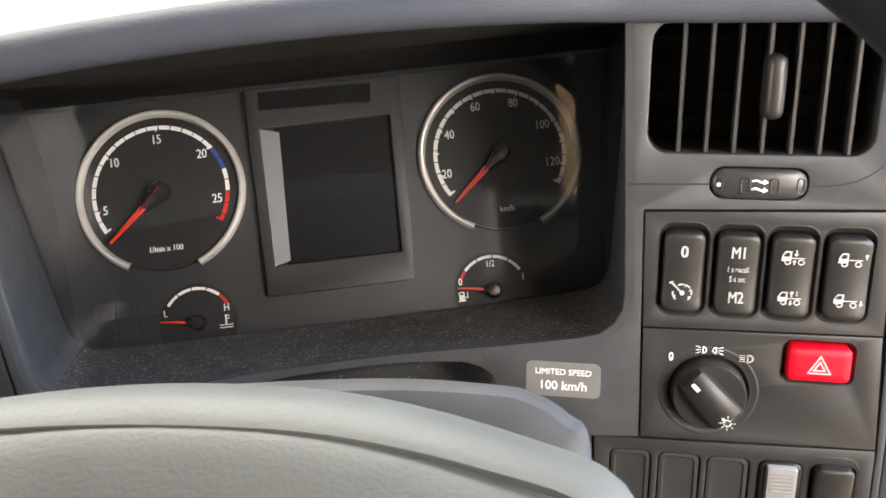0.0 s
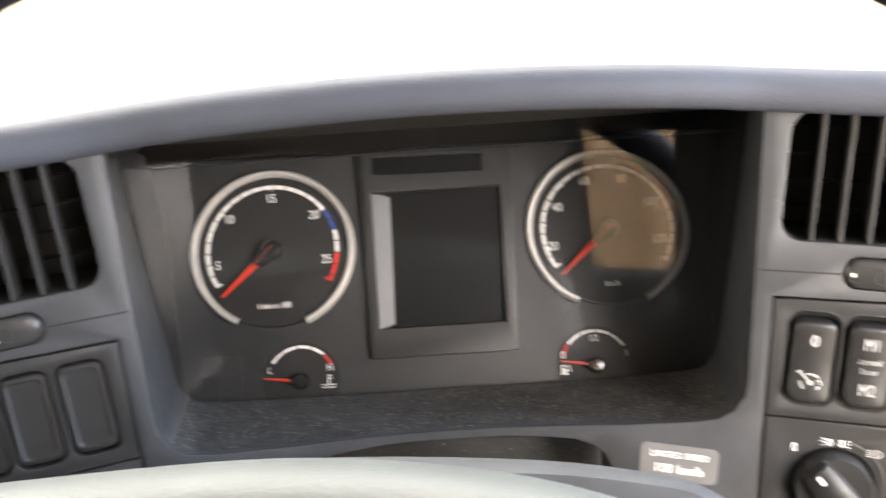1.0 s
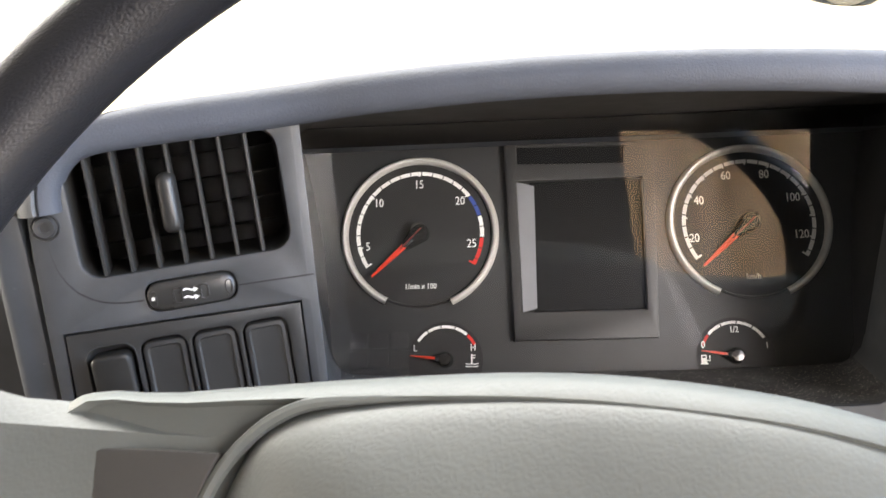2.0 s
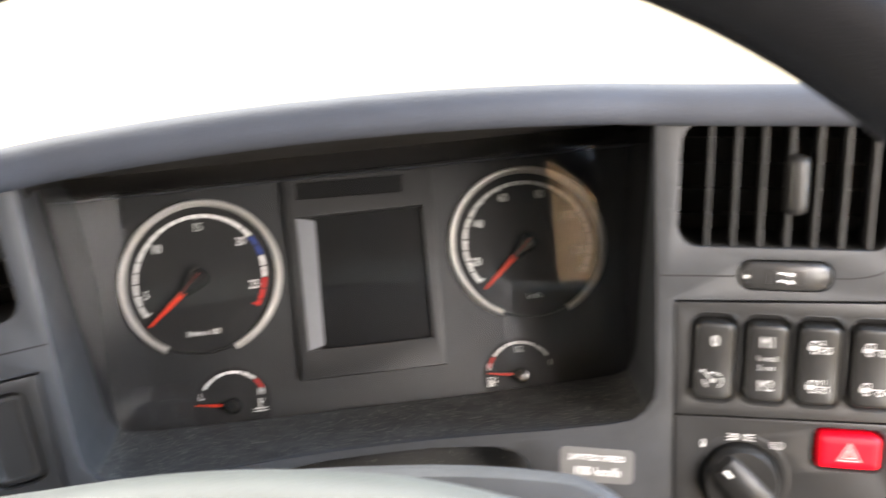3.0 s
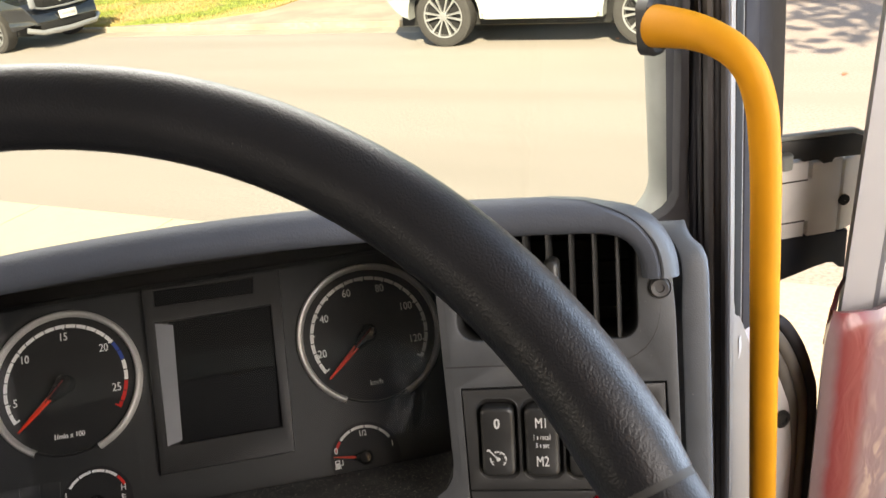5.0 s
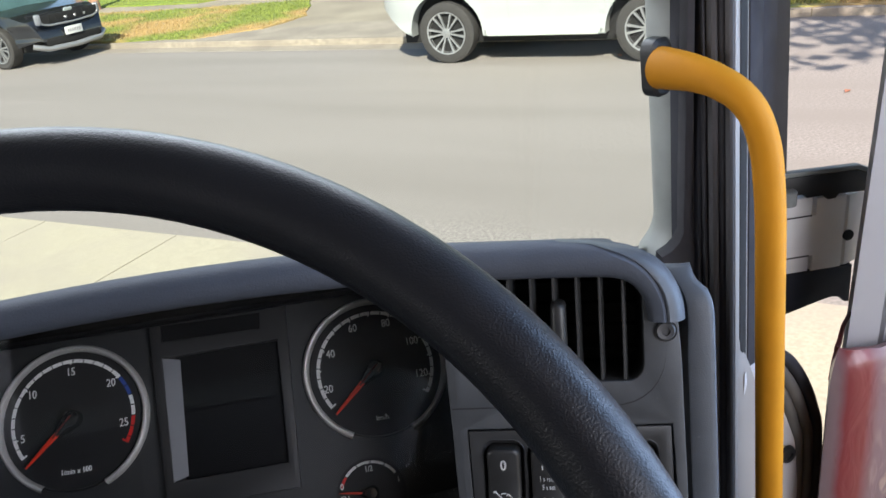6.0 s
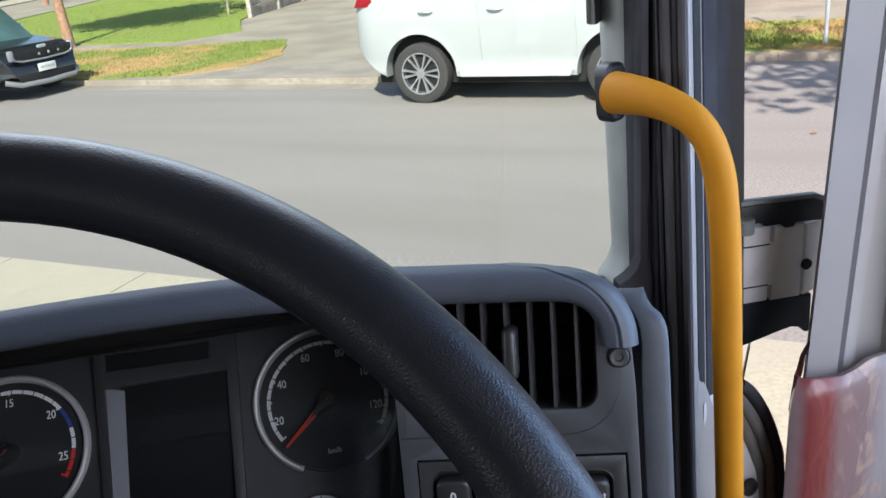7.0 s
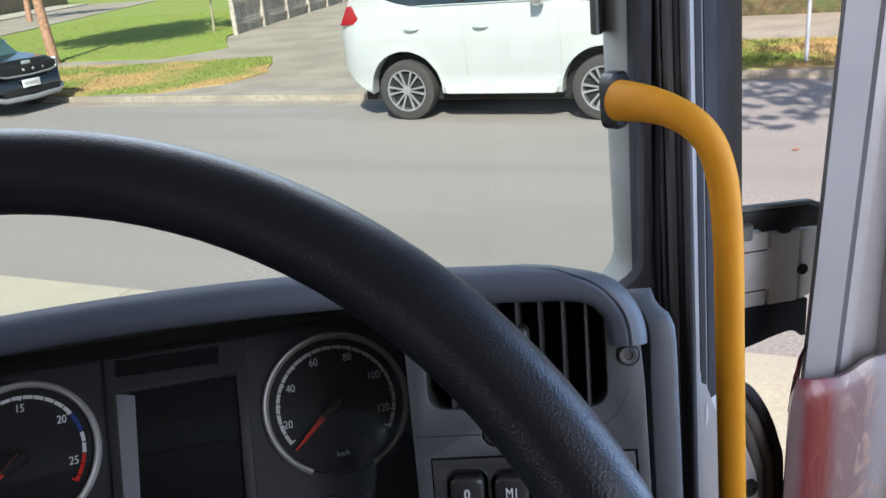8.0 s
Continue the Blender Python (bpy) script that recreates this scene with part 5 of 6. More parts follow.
part("cover_edge", moved(plate([(0.34, 2.2388), (0.427, 2.2368), (0.440, 2.2315), (0.440, 2.2345), (0.428, 2.2400), (0.34, 2.2428)], (), 0.006, 0.0125, 0.0008), DOOR_INV @ FACE_Y), SILL_GREY, cov)
strap_out = [(0.33, 2.160), (0.4345, 2.158), (0.4350, 2.1265), (0.4310, 2.1270), (0.4265, 2.1318), (0.4200, 2.1330), (0.4100, 2.1312), (0.3950, 2.1272), (0.3750, 2.1222), (0.33, 2.112)]
door_part("check_strap", moved(plate(strap_out, (), -0.006, 0.006, 0.0015), FACE_Y), STRAP, "dark blue-black strap below the hinge")
arch = smooth_path([(0.343, 0.431, 2.128), (0.352, 0.432, 2.119), (0.364, 0.434, 2.099), (0.374, 0.436, 2.074), (0.3805, 0.438, 2.045), (0.384, 0.44, 1.95), (0.384, 0.44, 1.6)], [1] * 7)[0]
seal_thing = tagged(new("door_seal"), "curved black rubber door seal on a grey sill", "seal", kind="structure")
part("rubber_bead", tube([(x + 0.0040, y, z + 0.0020) for x, y, z in arch], 0.0045, 14), RUBBER, seal_thing)
SEAL_GREY = mat("dusty_seal_grey", (0.115, 0.105, 0.095), 0.7, var=0.15, scale=40)
part("inner_bead", tube([(x - 0.0045, y - 0.002, z - 0.002) for x, y, z in arch], 0.0048, 12), SEAL_GREY, seal_thing, "grey inner seal lip")
part("inner_bead", tube([(x - 0.012, y - 0.003, z - 0.006) for x, y, z in arch], 0.0045, 12), SEAL_GREY, seal_thing)
part("sill_panel", sheet([[Vector((0.315, 0.418, z)), Vector((x - 0.014, 0.432, z))] for x, y, z in arch]), DIMMED_WHITE, seal_thing)

part("screw", moved(lathe([(0.0001, 0.001), (0.003, 0.001), (0.0035, 0.0025), (0.0065, 0.002), (0.0072, -0.001)], 18), axes((0.3555, 0.4262, 2.046), (0.95, 0.25, 0), (0, 0, 1))), BLACK, seal_thing, "black screw")

# ---- cab shell ----
def shell(name, bm, material, label, category):
    return single(name, bm, material, label, category, kind="structure")


shell("ceiling", box(-0.8, -0.14, 3.03, 2.46, 1.98, 0.06, 0.01), mat("cloth_headliner", (0.20, 0.19, 0.175), 0.95, var=0.08, bump=0.3, bscale=500), "grey-brown cab headliner", "ceiling")
shell("wall_rear", box(-0.8, -1.13, 2.15, 2.46, 0.06, 1.8, 0.01), SEAT, "grey cab rear wall", "wall")
shell("floor", box(-0.8, -0.12, 1.22, 2.46, 1.96, 0.06), SEAT, "dark cab floor", "floor")
shell("wall_right", box(0.40, -0.82, 2.15, 0.06, 0.56, 1.76, 0.01), SEAT, "grey cab side wall behind the door opening", "wall")
shell("wall_left", plate([(-1.1, 1.2), (0.85, 1.2), (0.85, 3.0), (-1.1, 3.0)], [[(-0.45, 2.15), (0.55, 2.15), (0.50, 2.80), (-0.45, 2.80)]], -0.03, 0.03), HEADLINER, "grey cab side wall with a door window", "wall").matrix_world = axes((-2.03, 0, 0), (0, 1, 0), (0, 0, 1))
shell("wall_front", box(-0.8, 0.90, 1.40, 2.46, 0.05, 1.10, 0.01), WHITE_PAINT, "white cab front panel", "wall")
shell("header_trim", box(-0.8, 0.74, 2.93, 2.4, 0.14, 0.15, 0.02), HEADLINER, "grey trim above the windscreen", "trim")
ws = shell("window_1", rings([[Vector((x, y, z)) for x in (-1.98, -1.2, -0.4, 0.50)] for y, z in ((0.90, 1.95), (0.84, 2.45), (0.78, 2.90))], closed=False), GLASS, "green-tinted clear windscreen", "windscreen")
ws.visible_shadow = False
# Unseen tan sheet, added so that the dial lens mirrors a tan patch.
folds = [[Vector((0.086 + 0.005 * k, -0.30 + 0.005 * math.sin(k * 0.9), z)) for k in range(28)] for z in (2.318, 2.6, 2.98)]
curtain = single("bunk_curtain", sheet(folds, 0.004), TAN, "unseen folded tan sheet added for its reflection in the lens", "curtain")
# Unseen box added behind the cab to keep sky light off the door.
single("truck_body", box(-0.85, -3.9, 2.3, 2.5, 5.2, 2.8, 0.04), WHITE_PAINT, "unseen white box added behind the cab to block sky light", "truck body", kind="structure")

# ---- outside: ground, road, verge ----
ASPHALT = mat("asphalt", (0.268, 0.243, 0.219), 0.9, var=0.26, scale=38, bump=0.06, bscale=120, second=(0.236, 0.213, 0.190), sscale=1.1, sramp=(0.36, 0.68), streak=(-33.9, 9.0))
CONCRETE = mat("concrete", (0.41, 0.37, 0.275), 0.85, var=0.12, scale=40, bump=0.4, bscale=200, second=(0.36, 0.32, 0.26), smix=0.4, sscale=1.2)
KERB = mat("weathered_kerb", (0.31, 0.27, 0.215), 0.9, var=0.22, scale=14, bump=0.4, bscale=150, second=(0.25, 0.215, 0.175), sscale=1.3, sramp=(0.42, 0.62))
DRIVE = mat("driveway", (0.320, 0.278, 0.208), 0.9, var=0.22, scale=18, bump=0.4, bscale=150, second=(0.250, 0.212, 0.160), sscale=0.7, sramp=(0.40, 0.62))
GRASS = mat("grass", (0.195, 0.265, 0.038), 0.9, var=0.35, scale=14, bump=0.8, bscale=60, second=(0.22, 0.25, 0.05), sscale=0.6, sramp=(0.4, 0.65))
VERGE = mat("dry_grass", (0.19, 0.23, 0.045), 0.9, var=0.45, scale=9, bump=0.8, bscale=60, second=(0.40, 0.27, 0.11), sscale=0.42, sramp=(0.44, 0.56))
ROAD_DIR = Vector((0.83, -0.557, 0)).normalized()
ROAD_SIDE = Vector((0.557, 0.83, 0)).normalized()
KERB0 = Vector((0.9, 14.25, 0))


def rd(a, b, z=0.0):
    """A point a metres along the far kerb and b metres beyond it."""
    return KERB0 + ROAD_DIR * a + ROAD_SIDE * b + Vector((0, 0, z))


def prism(pts, z0, z1):
    """A slab over an outline in road measures."""
    bm = rings([[rd(a, b, z) for a, b in pts] for z in (z0, z1)], cap=(True, True))
    return bm


def ragged(pts, step=0.25, amp=0.08):
    """An outline with an uneven, grown-over edge."""
    out = []
    for (a0, b0), (a1, b1) in zip(pts, pts[1:] + pts[:1]):
        ln = math.hypot(a1 - a0, b1 - b0)
        n = min(90, max(1, int(ln / step)))
        for k in range(n):
            a, b = a0 + (a1 - a0) * k / n, b0 + (b1 - b0) * k / n
            out.append((a + amp * noise.noise(Vector((a * 1.7, b * 1.7, 0.3))) + 0.4 * amp * noise.noise(Vector((a * 6, b * 6, 5.0))),
                        b + amp * noise.noise(Vector((a * 1.7, b * 1.7, 7.3))) + 0.4 * amp * noise.noise(Vector((a * 6, b * 6, 2.0)))))
    return out


def area(name, pts, z0, z1, material, label, category):
    return single(name, prism(pts, z0, z1), material, label, category, kind="structure")


area("ground", [(-700, -700), (700, -700), (700, 700), (-700, 700)], -0.40, -0.05, GRASS, "grassy ground reaching the horizon", "ground")
area("road", [(-120, -7.75), (120, -7.75), (120, 1.45), (5.6, 1.45), (4.6, 1.2), (3.0, 0.2), (2.0, 0.0), (-120, 0.0)], -0.30, 0.0, ASPHALT, "worn grey asphalt residential road in full sun", "road")
# gutter and kerbs
area("crossing", [(-6.2, 0.0), (-4.4, 0.34), (-3.0, 1.1), (-1.4, 1.6), (2.4, 2.0), (2.4, 0.0)], -0.2, 0.108, KERB, "pale worn concrete driveway crossing", "crossing")
area("gutter", [(-120, -0.40), (2.2, -0.40), (2.2, 0.02), (-120, 0.02)], -0.2, 0.004, KERB, "pale concrete gutter", "gutter")
kerb_thing = tagged(new("kerb"), "pale concrete kerb stones along the verge", "kerb", kind="structure")
for k in range(16):
    a0 = -4.2 - 1.2 * k
    part("kerb_stone", prism([(a0 - 1.19, 0.02), (a0, 0.02), (a0, 0.18), (a0 - 1.19, 0.18)], -0.1, 0.075), KERB, kerb_thing)
for k in range(10):
    a0 = 5.4 + 1.2 * k
    part("kerb_stone", prism([(a0, 1.45), (a0 + 1.19, 1.45), (a0 + 1.19, 1.62), (a0, 1.62)], -0.1, 0.120), KERB, kerb_thing)
area("driveway", [(-9.2, 5.9), (-8.9, 3.4), (-4.0, 0.02), (5.4, 0.02), (5.4, 9), (3.5, 26), (-14.5, 26), (-9.4, 9.6)], -0.2, 0.10, DRIVE, "worn concrete driveway sloping up from the road", "driveway")
VERGE_EDGE = ragged([(-24, 0.22), (-12, 0.22), (-5.7, 0.2), (-4.2, 0.25), (-3.2, 1.2), (-3.15, 2.6), (-4.5, 4.8), (-7.5, 4.18), (-10.5, 4.07), (-24, 4.0)])
area("verge", VERGE_EDGE, -0.2, 0.122, VERGE, "patchy dry grass verge", "verge")
area("footpath", [(-60, 3.9), (-10.5, 4.0), (-4.6, 4.6), (-8.2, 5.2), (-60, 5.2)], -0.2, 0.108, DRIVE, "grey concrete footpath across the verge", "footpath")
LAWN_EDGE = ragged([(-60, 5.1), (-24, 5.1), (-11.6, 5.1), (-8.25, 5.06), (-7.33, 6.86), (-9.2, 9.3), (-9.6, 10.2), (-12.3, 22.5), (-60, 90)])
area("lawn", LAWN_EDGE, -0.2, 0.142, GRASS, "bright green mown lawn", "lawn")
area("side_path", [(-20.0, 6), (-32, 33), (-38, 33), (-26.5, 6)], 0.0, 0.175, DRIVE, "grey path beyond the lawn", "path")
area("edging", [(-26.5, 6), (-38, 33), (-41, 33), (-30, 6)], 0.0, 0.24, CONCRETE, "pale stone edging beyond the path", "edging")
area("garden_wall", [(-30, 6), (-43, 36), (-44, 36), (-31, 6)], 0.0, 1.6, mat("timber_fence", (0.20, 0.15, 0.11), 0.85, var=0.3, scale=8, bump=0.4, bscale=60), "brown timber boundary fence", "fence")
FAR_EDGE = ragged([(5.4, 1.60), (14, 1.60), (30, 1.60), (30, 4.6), (14, 4.7), (5.4, 5.0)], 0.3, 0.16)
area("far_verge", FAR_EDGE, -0.2, 0.135, VERGE, "shaded grass verge beside the far kerb", "verge")
area("far_path", [(5.4, 5.0), (60, 4.6), (60, 8.6), (5.4, 9.0)], -0.2, 0.13, DRIVE, "pale path behind the far verge", "path")
area("hedge_bank", [(4, 9.2), (60, 8.8), (60, 11), (4, 11)], -0.2, 1.3, mat("hedge", (0.10, 0.075, 0.035), 0.9, var=0.5, scale=6, bump=1.0, bscale=25, second=(0.07, 0.10, 0.03), smix=0.5, sscale=2.0), "low brown hedge behind the path", "hedge")
# near side path of concrete bays
area("apron", [(-60, -40), (60, -40), (60, -9.4), (-60, -9.4)], -0.3, 0.045, DRIVE, "worn concrete apron under the truck", "driveway")
near = tagged(new("pavement"), "pale concrete path of square bays beside the road", "pavement", kind="structure")
for k in range(30):
    a0 = -14 + 1.5 * k
    part("paving_bay", prism([(a0, -9.4), (a0 + 1.485, -9.4), (a0 + 1.485, -7.75), (a0, -7.75)], -0.2, 0.06 + 0.002 * (k % 3)), CONCRETE, near)


# ---- fence, posts and trees ----
TIMBER = mat("weathered_timber", (0.33, 0.295, 0.25), 0.85, var=0.3, scale=10, bump=0.4, bscale=80, rand=0.2)
fence = thing("paling_fence", Matrix.Translation(rd(-9.5, 10.2, 0.1)), "weathered grey timber paling fence along the driveway", "fence")
f0, f1 = rd(-9.5, 10.2), rd(-13.0, 25.8)
fd = (f1 - f0).normalized()
FI = fence.matrix_world.inverted()


def stake(p, w, t, h, d):
    s = Vector((-d.y, d.x, 0))
    return rings([[p + d * x * w / 2 + s * y * t / 2 + Vector((0, 0, z)) for x, y in ((-1, -1), (1, -1), (1, 1), (-1, 1))] for z in (0, h)], cap=(True, True))


for k in range(110):
    p = f0 + fd * (0.145 * k) + Vector((0, 0, 0.1))
    part("paling", moved(stake(p, 0.13, 0.018, 1.15 + 0.02 * math.sin(k * 7.3), fd), FI), TIMBER, fence)
for k in range(7):
    part("fence_post", moved(stake(f0 + fd * (2.4 * k) + Vector((0.06, -0.03, 0.1)), 0.13, 0.12, 1.25, fd), FI), TIMBER, fence)
for z in (0.3, 0.95):
    a, b = f0 + Vector((0.05, -0.02, 0.1 + z)), f1 + Vector((0.05, -0.02, 0.1 + z))
    part("fence_rail", moved(tube([a, b], 0.04, 4), FI), TIMBER, fence)
# blades of grass on the near parts of verge and lawn
def inside(a, b, outline):
    """Whether a point lies within an outline."""
    odd = False
    for (a0, b0), (a1, b1) in zip(outline, outline[1:] + outline[:1]):
        if (b0 > b) != (b1 > b) and a < a0 + (a1 - a0) * (b - b0) / (b1 - b0):
            odd = not odd
    return odd


def blades(name, count, a0, a1, b0, b1, z, h, material, label, seed, outline):
    rng = random.Random(seed)
    verts, faces = [], []
    for _ in range(count):
        a, b = rng.uniform(a0, a1), rng.uniform(b0, b1)
        if not inside(a, b, outline):
            continue
        p = rd(a, b, z)
        d = Vector((rng.gauss(0, 1), rng.gauss(0, 1), 0)).normalized()
        tall = h * rng.uniform(0.5, 1.4)
        i = len(verts)
        verts += [p - d * 0.012, p + d * 0.012, p + Vector((rng.gauss(0, 0.4), rng.gauss(0, 0.4), 1.0)) * tall]
        faces.append((i, i + 1, i + 2))
    me = bpy.data.meshes.new(name)
    me.from_pydata(verts, [], faces)
    me.materials.append(material)
    return tagged(new(name, me), label, "grass", kind="stuff")


blades("verge_grass", 22000, -16.0, -3.0, 0.2, 4.8, 0.118, 0.045, VERGE, "short patchy grass blades on the verge", 31, VERGE_EDGE)
blades("lawn_grass", 36000, -24.0, -7.2, 5.0, 20.0, 0.14, 0.032, GRASS, "short green grass blades on the lawn", 32, LAWN_EDGE)
blades("shaded_grass", 9000, 5.5, 9.5, 1.75, 4.7, 0.13, 0.06, VERGE, "short grass blades on the far verge", 33, FAR_EDGE)
BARK = mat("reddish_bark", (0.34, 0.19, 0.12), 0.85, var=0.3, scale=12, bump=0.6, bscale=60)
LEAF = mat("leaf_green", (0.08, 0.11, 0.03), 0.7, var=0.4, scale=3, rand=0.1)


def tree(base, lean, height, spread, trunk, leaves, label, seed, bark=None):
    rng = random.Random(seed)
    t = thing("street_tree", Matrix.Translation(base), label, "tree", "street trees")
    top = Vector((lean[0], lean[1], height * 0.55))
    part("trunk", tube([Vector((0, 0, -0.1)), top * 0.3, top * 0.65, top], [trunk, trunk * 0.86, trunk * 0.72, trunk * 0.5], 12), bark or BARK, t)
    tips = []
    for k in range(9):
        a = 2 * math.pi * k / 9 + rng.uniform(-0.3, 0.3)
        start = top * rng.uniform(0.8, 1.0)
        end = start + Vector((math.cos(a) * spread * rng.uniform(0.5, 0.9), math.sin(a) * spread * rng.uniform(0.5, 0.9), height * rng.uniform(0.08, 0.42)))
        mid = start.lerp(end, 0.5) + Vector((0, 0, 0.1 * height * rng.random()))
        part("limb", tube([start, mid, end], [trunk * 0.4, trunk * 0.26, trunk * 0.1], 8), bark or BARK, t)
        tips += [mid, end]
    verts, faces = [], []
    for _ in range(leaves):
        c = rng.choice(tips) + Vector([rng.gauss(0, spread * 0.24) for _ in range(3)])
        u = Vector([rng.gauss(0, 1) for _ in range(3)]).normalized()
        w = u.orthogonal().normalized()
        s = rng.uniform(0.10, 0.24)
        i = len(verts)
        verts += [c - u * s, c + w * s * 0.5, c + u * s, c - w * s * 0.5]
        faces.append((i, i + 1, i + 2, i + 3))
    me = bpy.data.meshes.new("crown")
    me.from_pydata(verts, [], faces)
    me.materials.append(LEAF)
    ob = new("crown", me)
    ob.parent = t
    tagged(ob, kind="stuff")
    return t


tree(rd(-11.45, 4.76, 0.1), (-0.25, 0.1), 9.0, 2.3, 0.14, 7000, "slender street tree with reddish brown bark", 4)
tree(rd(-10.9, 11.0, 0.1), (0.1, 0.1), 4.5, 1.0, 0.045, 700, "thin young tree on the lawn", 9, mat("pale_bark", (0.30, 0.27, 0.19), 0.85, var=0.25, scale=14))
tree(rd(12.0, -8.8, 0.05), (-0.3, 0.4), 11.0, 2.6, 0.20, 1500, "broad street tree casting shade across the road", 12)
tree(rd(-29.2, 20.0, 0.1), (0.2, 0.1), 6.5, 1.8, 0.16, 900, "garden tree beyond the path", 21)
pole_m = mat("galvanised_pole", (0.42, 0.45, 0.48), 0.5, metal=0.3, var=0.1, scale=20)
sp = thing("sign_pole", Matrix.Translation(rd(7.23, 2.05, 0.1)), "galvanised steel sign pole in the verge", "pole")
part("pole", lathe([(0.0001, 0), (0.032, 0), (0.032, 3.2), (0.0001, 3.2)], 16), pole_m, sp)

# fallen leaves
LITTER = mat("fallen_leaf", (0.55, 0.22, 0.12), 0.7, rand=0.4)
rng = random.Random(5)
leaf_me = None
for a, b, z in ((7.2, -2.87, 0.006), (4.37, -1.08, 0.006)):
    if leaf_me is None:
        bm = bmesh.new()
        vs = [bm.verts.new(q) for q in ((-0.07, 0, 0), (-0.02, -0.035, 0.012), (0.07, 0, 0.004), (-0.02, 0.035, 0.012), (0, 0, 0.002))]
        for i, j in ((0, 1), (1, 2), (2, 3), (3, 0)):
            bm.faces.new((vs[i], vs[j], vs[4]))
        leaf_me = finish(bm, "fallen_leaf", LITTER)
    ob = tagged(new("fallen_leaf", leaf_me), "small dry orange leaf lying on the road", "leaf", "fallen leaves")
    ob.matrix_world = Matrix.Translation(rd(a, b, z)) @ pose(0, 0, 0, 0, 0, rng.uniform(0, 360))

# ---- parked cars ----
CAR_WHITE = mat("white_car_paint", (0.39, 0.412, 0.405), 0.22, var=0.02, scale=3, coat=0.6)
CAR_DARK = mat("dark_car_paint", (0.014, 0.016, 0.02), 0.18, var=0.1, scale=3, coat=0.7)
CAR_GLASS = mat("car_glass", (0.02, 0.035, 0.05), 0.06, var=0.2, scale=2)
CAR_GLASS_G = mat("green_windscreen", (0.06, 0.115, 0.11), 0.08, var=0.2, scale=2)
TYRE = mat("tyre_rubber", (0.040, 0.038, 0.036), 0.85, var=0.15, scale=30)
ALLOY = mat("alloy_wheel", (0.40, 0.41, 0.42), 0.34, metal=0.7, var=0.1, scale=10)
HANDLE = mat("car_handle", (0.42, 0.47, 0.46), 0.25, metal=0.3, var=0.05)
STEP = mat("step_plastic", (0.55, 0.60, 0.55), 0.5, var=0.05, scale=6)
GAP = mat("panel_gap", (0.30, 0.30, 0.29), 0.8)
UNDER = mat("car_underside", (0.01, 0.01, 0.01), 0.9)
TAIL = mat("tail_light", (0.25, 0.004, 0.008), 0.2, coat=0.2)
CHROME = mat("chrome", (0.7, 0.7, 0.72), 0.12, metal=1.0, var=0.03)
HEADLAMP = mat("headlamp_glass", (0.17, 0.18, 0.20), 0.15, var=0.1, scale=20, coat=0.3)
SATIN = mat("satin_car_trim", (0.34, 0.345, 0.35), 0.38, metal=0.5, var=0.08, scale=8)
PLATE = mat("number_plate", (0.72, 0.72, 0.70), 0.5, var=0.05)
SIDE = Matrix(((1, 0, 0, 0), (0, 0, -1, 0), (0, 1, 0, 0), (0, 0, 0, 1)))


def road_wheel(car, x, y, r, out):
    w = part("wheel", moved(lathe([(r * 0.62, -0.10), (r * 0.9, -0.12), (r * 0.985, -0.10), (r, -0.04), (r, 0.04), (r * 0.985, 0.10), (r * 0.9, 0.12), (r * 0.64, 0.105), (r * 0.62, 0.06), (0.0001, 0.05)], 40), shift(x, y, r) @ Matrix.Rotation(radians(-90 * out), 4, "X")), TYRE, car)
    m = shift(x, y, r) @ Matrix.Rotation(radians(-90 * out), 4, "X")
    part("rim", moved(lathe([(r * 0.66, 0.05), (r * 0.70, 0.118), (r * 0.655, 0.116), (r * 0.62, 0.07)], 40), m), ALLOY, w)
    # Near-black disc added behind the spokes: shade of the gaps as colour.
    part("wheel_well", moved(lathe([(r * 0.64, 0.066), (r * 0.5, 0.062), (0.0001, 0.060)], 32), m), UNDER, w)
    for k in range(6):
        for d in (-11, 11):
            arm = rings([[Vector((x, y * ww, z + dz)) for y, dz in ((-1, -0.02), (-0.8, 0.008), (0.8, 0.008), (1, -0.02))] for x, ww, z in ((r * 0.10, 0.014, 0.094), (r * 0.40, 0.014, 0.098), (r * 0.655, 0.021, 0.106))], cap=(True, True))
            part("spoke", moved(arm, m @ pose(0, 0, 0, 0, 0, 60 * k + d)), ALLOY, w)
    part("hub_cap", moved(lathe([(r * 0.16, 0.05), (r * 0.15, 0.112), (0.0001, 0.116)], 20), m), ALLOY, w)


